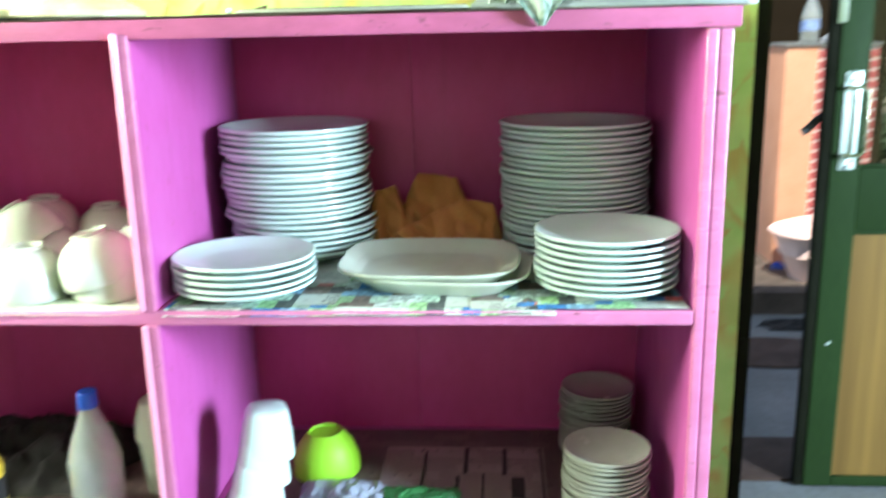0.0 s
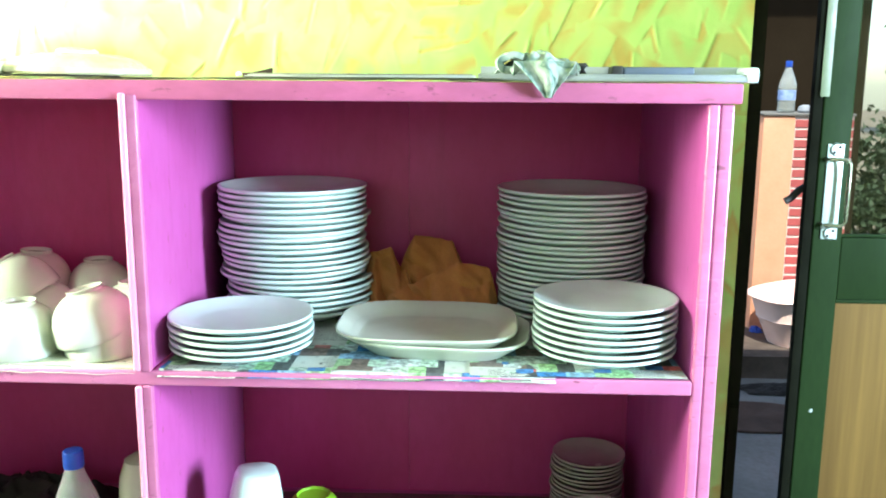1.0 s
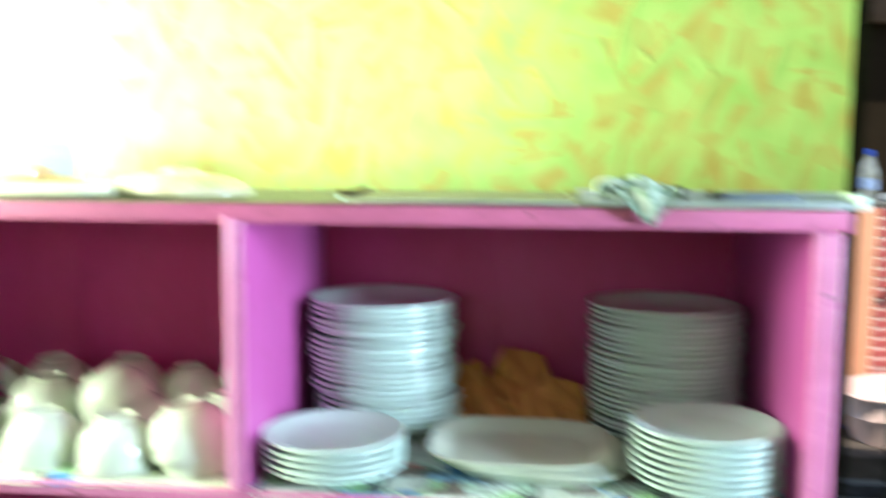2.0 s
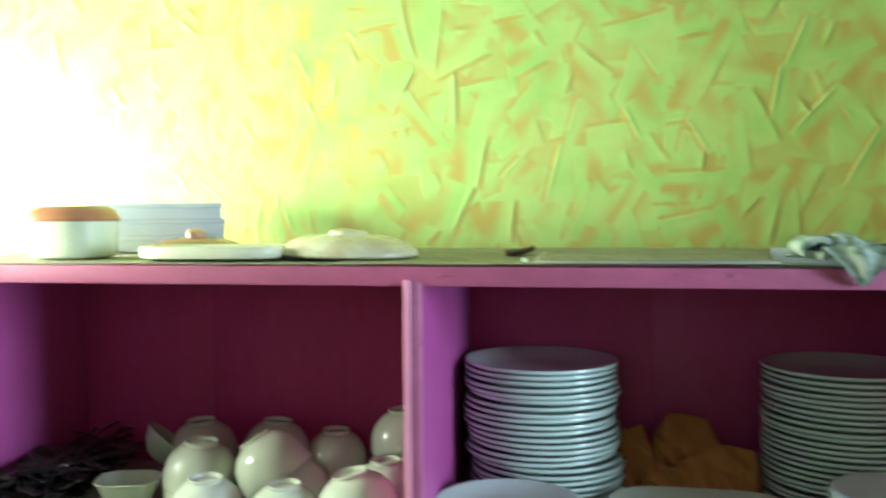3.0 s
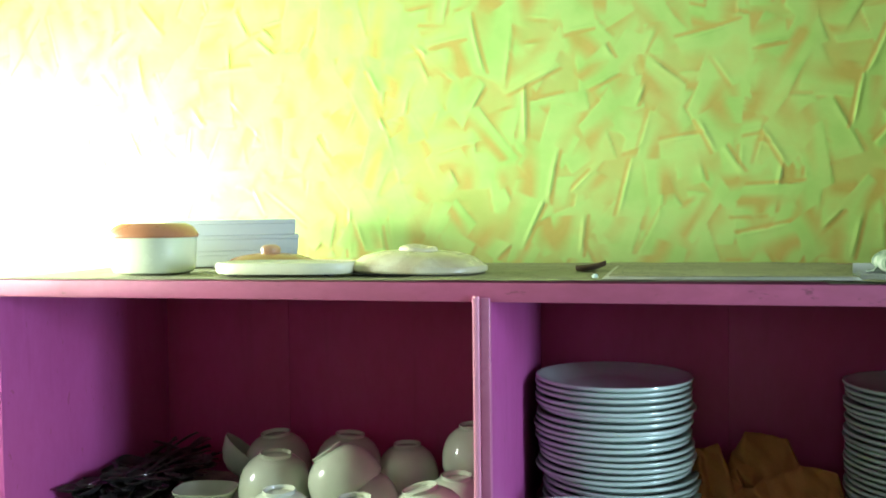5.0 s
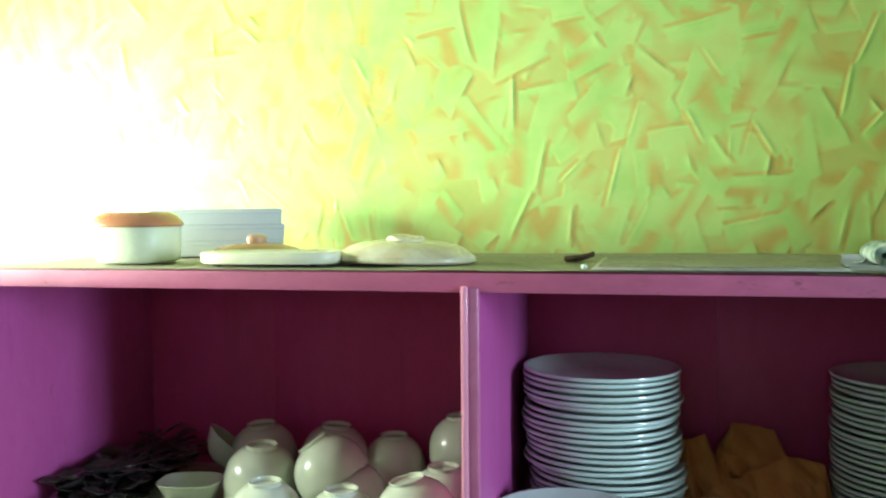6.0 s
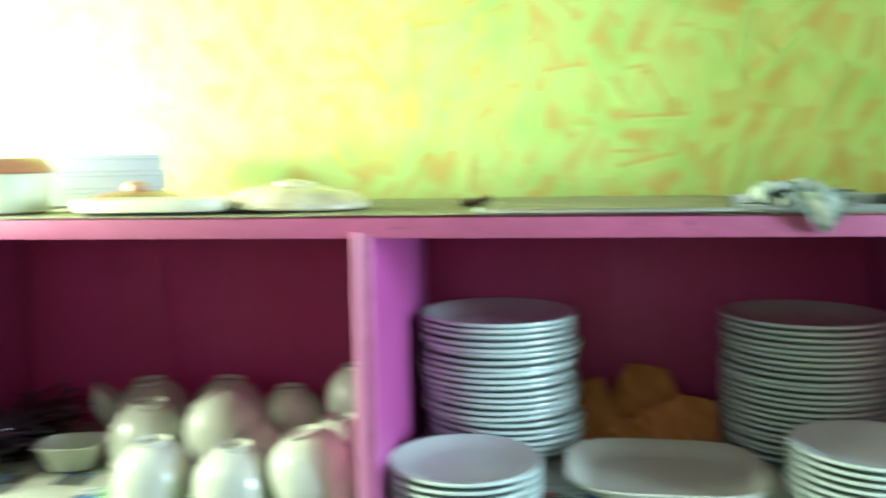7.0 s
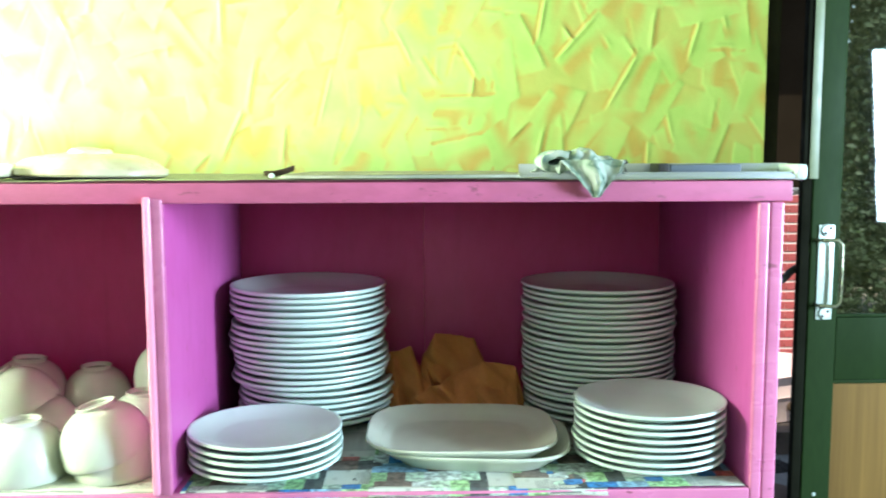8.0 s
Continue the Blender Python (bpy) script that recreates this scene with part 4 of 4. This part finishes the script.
bead = tagged(link("crumb", alathe([(0, 0), (0.004, 0.001), (0.005, 0.004), (0.003, 0.007), (0, 0.008)], 14), CERAMIC), "tiny white crumb on the newspaper", "crumb")
bead.location = (-0.296, 0.010, T0 + 0.001)

rail = thing("aluminium_channel", (0.35, 0.05, T0), "aluminium channel frame overhanging the cabinet's corner", "metal frame")
part("base_strip", abox(0.070, 0.484, 0.004, 0.085, T0 - 0.003, T0 + 0.005, bevel=0.0015), ALUMINIUM, rail)
part("front_web", abox(0.070, 0.484, 0.006, 0.010, T0 + 0.0045, T0 + 0.008, bevel=0.001), ALUMINIUM, rail)
part("rear_web", abox(0.070, 0.484, 0.078, 0.083, T0 + 0.0045, T0 + 0.020, bevel=0.001), ALUMINIUM, rail)
part("end_cap", abox(0.470, 0.488, 0.002, 0.087, T0 - 0.004, T0 + 0.019, bevel=0.006, seg=3), CERAMIC, rail, "white plastic end cap")
part("insert", abox(0.290, 0.395, 0.011, 0.074, T0 + 0.0052, T0 + 0.019, bevel=0.004), BLUE_GREY, rail, "blue-grey plastic insert")
part("clip", abox(0.272, 0.2895, 0.009, 0.074, T0 + 0.0052, T0 + 0.0205, bevel=0.003), DARK, rail, "dark clip")
rail.matrix_basis = pose(0.488, 0.045, 0, 0, 0, -3.5) @ pose(-0.488, -0.045, 0) @ rail.matrix_basis
knob_small = tagged(link("bottle_stopper", alathe([(0, 0), (0.008, 0), (0.009, 0.004), (0.007, 0.012), (0.009, 0.018), (0.006, 0.022), (0, 0.022)], 20), DARK), "small dark stopper beside the napkin", "stopper")
knob_small.location = (0.235, 0.10, T0 + 0.004)


def napkin():
    """A patterned napkin, crumpled on top, one corner hanging over the front edge."""
    bm = bmesh.new()

    def fn(u, v):
        x = (u - 0.5)
        fold = 0.010 * nz(u * 2.2, v * 2.2, 2.7, 2.2) + 0.007 * abs(nz(u, v, 6.1, 7.0))
        if v < 0.66:
            k = v / 0.66
            width = 0.146 - 0.052 * k
            y = 0.115 - 0.120 * k
            z = S_TOP + 0.012 + 0.030 * math.sin(math.pi * min(1, 0.15 + 0.8 * k)) * (1 - (2 * x) ** 2 * 0.8) + fold * 1.3
            cx = 0.162 + 0.006 * k
        else:
            k = (v - 0.66) / 0.34
            width = 0.080 * (1 - k) + 0.014
            y = -0.006 - 0.016 * math.sin(math.pi * min(1, k * 0.9)) - abs(fold) * 0.6
            z = S_TOP + 0.020 + 0.012 * (1 - k) - 0.043 * k
            cx = 0.168 + 0.004 * k
            y -= 0.008 * math.cos(x * 9) * (1 - k)
        return (cx + x * width + 0.006 * nz(v * 4, u * 2, 8.8), y, max(z, S_TOP + 0.010) if v < 0.66 else z)

    s = sheet(44, 60, fn, 0.0012)
    roll = sheet(26, 10, lambda u, v: (0.136 + 0.025 * math.cos(u * 5.0 + 0.9) - 0.014 + 0.004 * nz(u, v, 3, 5), 0.012 + 0.085 * v, S_TOP + 0.0285 + 0.0165 * math.sin(u * 5.0 + 0.9) + 0.004 * nz(u, v, 1, 6)), 0.0095)
    me = bpy.data.meshes.new("roll")
    roll.to_mesh(me)
    roll.free()
    s.from_mesh(me)
    bpy.data.meshes.remove(me)
    return tagged(link("napkin", s, NAPKIN), "crumpled green and white napkin hanging over the edge", "napkin")


napkin()

# ---- the doorway ----
DY = 1.415
door = thing("door_1", (1.51, DY + 0.02, F), "dark green glazed door leaf with a wood-look lower panel", "", kind="structure")
part("meeting_strip", abox(1.094, 1.1232, DY + 0.004, DY + 0.036, F + 0.01, 2.12, bevel=0.004), POST_GREEN, door)
part("stile", abox(1.124, 1.216, DY, DY + 0.038, F + 0.01, 2.12, bevel=0.006, seg=3), GREEN_DOOR, door)
# Added strip: the sky reflected in the stile's bevel, built as a pale part.
part("edge_guard", abox(1.110, 1.138, DY - 0.0035, DY - 0.0002, 1.31, 2.12, bevel=0.001), SKY_SHEEN, door, "pale strip painted as the sky's reflection on the stile edge")
part("stile", abox(1.860, 1.950, DY, DY + 0.038, F + 0.01, 2.12, bevel=0.006, seg=3), GREEN_DOOR, door)
part("rail", abox(1.2165, 1.8595, DY + 0.001, DY + 0.037, 0.675, 0.875, bevel=0.005), GREEN_DOOR, door)
part("rail", abox(1.2165, 1.8595, DY + 0.001, DY + 0.037, 2.02, 2.12, bevel=0.005), GREEN_DOOR, door)
part("rail", abox(1.2165, 1.8595, DY + 0.001, DY + 0.037, F + 0.01, F + 0.0445, bevel=0.005), GREEN_DOOR, door)
part("moulding", abox(1.2165, 1.8595, DY + 0.004, DY + 0.018, 0.662, 0.6745, bevel=0.003), GREEN_DOOR, door)
part("lower_panel", abox(1.2165, 1.8595, DY + 0.014, DY + 0.024, F + 0.045, 0.6615), LAMINATE, door, "wood-grain laminate panel")
pane = part("pane", abox(1.2165, 1.8595, DY + 0.016, DY + 0.021, 0.8755, 2.0195), GLASS, door, "clear glass pane")
pane.visible_shadow = False
part("glazing_bead", abox(1.2165, 1.8595, DY + 0.006, DY + 0.0155, 0.876, 0.886, bevel=0.002), GREEN_DOOR, door)
hd = part("door_handle", tube(bmesh.new(), [(1.142, DY - 0.002, 1.120), (1.148, DY - 0.030, 1.122), (1.190, DY - 0.044, 1.122), (1.202, DY - 0.046, 1.108), (1.203, DY - 0.046, 1.02), (1.202, DY - 0.046, 0.932), (1.190, DY - 0.044, 0.918), (1.148, DY - 0.030, 0.918), (1.142, DY - 0.002, 0.920)], 0.0065, 12), HANDLE_BAR, door, "tarnished pull handle")
part("back_plate", abox(1.146, 1.197, DY - 0.006, DY - 0.0005, 0.870, 1.168, bevel=0.003), HANDLE_METAL, hd)
for z in (0.890, 1.150):
    part("lug", alathe([(0, 0.008), (0.017, 0.007), (0.021, 0.0), (0.021, -0.004)], 24, Matrix.Translation((1.172, DY - 0.006, z)) @ pose(0, 0, 0, 90)), HANDLE_METAL, hd)
    for dx in (-0.008, 0.008):
        part("screw", alathe([(0, 0.002), (0.004, 0.0015), (0.005, 0)], 12, Matrix.Translation((1.172 + dx, DY - 0.0135, z + dx)) @ pose(0, 0, 0, 90)), DARK, hd)
part("screw", alathe([(0, 0.003), (0.006, 0.002), (0.007, 0)], 14, Matrix.Translation((1.166, DY, 0.302)) @ pose(0, 0, 0, 90)), HANDLE_METAL, door)
lv = part("lever", tube(bmesh.new(), [(1.112, DY + 0.04, 1.035), (1.090, DY + 0.055, 1.016), (1.066, DY + 0.06, 0.988), (1.052, DY + 0.06, 0.980)], 0.012, 10), DARK, door, "black outside lever handle")
jamb = thing("door_frame", (1.43, 1.47, F), "dark green door frame in the passage wall", "", kind="structure")
part("jamb", abox(0.862, 0.905, 1.395, 1.55, F, 2.148, bevel=0.004), POST_GREEN, jamb)
part("jamb", abox(1.953, 1.998, 1.395, 1.55, F, 2.148, bevel=0.004), POST_GREEN, jamb)

doormat = tagged(link("doormat", box(bmesh.new(), 0.91, 1.60, 1.46, 1.78, F + 0.0005, F + 0.012, bevel=0.004), MAT_BROWN), "worn dark brown coir mat on the door threshold", "doormat", "doormats")

# ---- the yard beyond ----
yard_before = set(scene.objects)
slab("wall_yard", SHADE_WALL, "brown wall across the yard, darkened in colour as unlit", (0.2, 2.64, 4.7, 4.85, 0, 3.4))
# Roof sheet added above the view to keep sun off the far wall.
slab("yard_roof", SHADE_WALL, "unseen dark roof sheet added over the far wall", (0.2, 2.64, 3.75, 4.85, 3.4, 3.46))
tagged(link("beam", abox(1.2, 2.3, 4.60, 4.70, 2.28, 2.48, bevel=0.01), BEAM), "brown timber beam fixed on the far wall", kind="structure")
pillar = thing("half_wall", (1.75, 3.25, 0), "peach-plastered half wall with a brick-tiled face", "wall")
part("plaster_core", abox(1.485, 1.640, 3.10, 3.45, 0, 1.195, bevel=0.006), ORANGE_WALL, pillar, "peach plastered end")
part("mortar_core", abox(1.6405, 1.925, 3.1040, 3.45, 0, 1.195), MORTAR, pillar, "pale mortar bed")
part("coping", abox(1.48, 1.932, 3.092, 3.46, 1.1955, 1.208, bevel=0.004), CONCRETE, pillar, "thin grey coping")
bottle(1.628, 3.22, 1.2085, 0.255, 0.043, "cloudy plastic water bottle on the half wall", PET_PALE, CAP_BLUE, LABEL_BLUE)
lump = tagged(link("stone", alathe([(0, 0), (0.03, 0.0), (0.036, 0.012), (0.03, 0.03), (0.014, 0.04), (0, 0.041)], 14), BAG_GREY), "small grey stone beside the bottle", "stone")
lump.location = (1.705, 3.17, 1.2085)

slab("yard_step", STEP_BROWN, "low stained cement step under the half wall", (0.9, 2.4, 2.62, 3.5, 0.0, 0.106))
basin = thing("plastic_basin", (1.68, 3.0, 0), "pale pink plastic basin with a round hole, leaning", "basin")
bmx = Matrix.Translation((1.650, 2.87, 0.112)) @ pose(0, 0, 0, 0, -5, 20) @ Matrix.Diagonal((1.16, 1.08, 0.727, 1))
part("shell", alathe([(0, 0.004), (0.095, 0.004), (0.105, 0.0), (0.118, 0.010), (0.150, 0.170), (0.156, 0.185), (0.160, 0.192), (0.158, 0.200), (0.178, 0.330), (0.192, 0.338), (0.196, 0.345), (0.192, 0.352), (0.176, 0.350), (0.152, 0.200), (0.112, 0.014), (0, 0.010)], 48, bmx, superellipse(1.0, 0.9, 2.8)), TUB_PINK, basin)
part("plug", alathe([(0, 0.006), (0.022, 0.005), (0.028, 0.0), (0.028, -0.012)], 20, Matrix.Translation((1.680, 2.722, 0.200)) @ pose(0, 0, 0, 82)), BEAM, basin, "brown stained drain hole")
mat_round = tagged(link("doormat", alathe([(0, 0.009), (0.98, 0.009), (1.0, 0.006), (1.0, 0.0), (0, 0.0)], 40, None, superellipse(0.26, 0.17, 2.4)), MAT_BROWN), "round brown coir mat on the cement", "doormat")
mat_round.location = (1.22, 2.12, 0.0005)
heap("plastic_bag", 1.50, 3.04, 0.107, 0.03, 0.03, 0.03, CAP_BLUE, "crumpled blue plastic bag on the floor", "bag", 21.0, 12)
heap("rag", 1.42, 2.45, 0.001, 0.16, 0.07, 0.03, BAG_DARK, "dark dirty rag on the cement", "rag", 25.0, 12)


def leaves(name, label, centre, size, count, seed, parent=None):
    """Many small bent leaves filling a clumped volume with an uneven outline."""
    rng = random.Random(seed)
    verts, faces = [], []
    clumps = [(Vector(centre) + Vector((rng.uniform(-1, 1) * size[0], rng.uniform(-1, 1) * size[1], rng.uniform(-1, 1) * size[2])), rng.uniform(0.08, 0.2)) for _ in range(90)]
    for _ in range(count):
        c, r = rng.choice(clumps)
        p = c + Vector((rng.gauss(0, r * 0.6), rng.gauss(0, r * 0.6), rng.gauss(0, r * 0.6)))
        q = Euler((rng.uniform(-1, 1), rng.uniform(-1, 1), rng.uniform(0, 6.28))).to_matrix()
        ln, w = rng.uniform(0.05, 0.10), rng.uniform(0.016, 0.03)
        b = len(verts)
        verts += [tuple(p + q @ Vector(k)) for k in ((0, 0, 0), (ln * 0.45, w, 0.006), (ln, 0, -0.01), (ln * 0.45, -w, 0.006))]
        faces += [(b, b + 1, b + 2), (b, b + 2, b + 3)]
    me = bpy.data.meshes.new(name)
    off = parent.location if parent else Vector()
    me.from_pydata([tuple(Vector(v) - off) for v in verts], [], faces)
    me.materials.append(LEAF)
    ob = new(name, me)
    ob.parent = parent
    return ob if parent else tagged(ob, label, "hedge", kind="stuff")


leaves("hedge", "dark green leafy hedge beyond the yard", (3.7, 6.3, 0.45), (1.6, 0.3, 0.52), 16000, 31)
tree = thing("tree", (3.79, 6.4, -0.05), "dark slender leafy tree beyond the hedge", "tree")
part("trunk", tube(bmesh.new(), [(3.79, 6.4, -0.05), (3.81, 6.4, 0.8), (3.77, 6.4, 1.7), (3.80, 6.4, 3.0)], 0.05, 10), BARK, tree)
leaves("crown", "", (3.79, 6.4, 2.3), (0.05, 0.25, 1.3), 16000, 33, tree)

# bricks of the half wall
brick_bm = box(bmesh.new(), 0.0, 0.1405, 0.0, 0.012, 0.0, 0.0385, bevel=0.002, seg=1)
brick_mesh = None
for row in range(24):
    z = 0.006 + row * 0.0492
    for col in range(2):
        x = 1.642 + col * 0.1415 + (0.0 if row % 2 else 0.002)
        if brick_mesh is None:
            ob = link("brick", brick_bm, BRICK)
            brick_mesh = ob.data
        else:
            ob = new("brick", brick_mesh)
        ob.parent = pillar
        ob.location = Vector((x, 3.1005, z)) - pillar.location

# the yard's things stand on the floor, a little deeper in the yard and larger than laid out above
deeper = Matrix.Translation((0.068, -1.339, 1.343)) @ Matrix.Scale(1.1638, 4) @ Matrix.Translation((-0.068, 1.339, -1.343))
for ob in [o for o in scene.objects if o not in yard_before and o.parent is None]:
    ob.matrix_basis = deeper @ ob.matrix_basis

# the tree stands far beyond the yard
tree.matrix_basis = Matrix.Translation((-0.075, -1.27, 1.38)) @ Matrix.Scale(3.2, 4) @ Matrix.Translation((0.075, 1.27, -1.38)) @ tree.matrix_basis
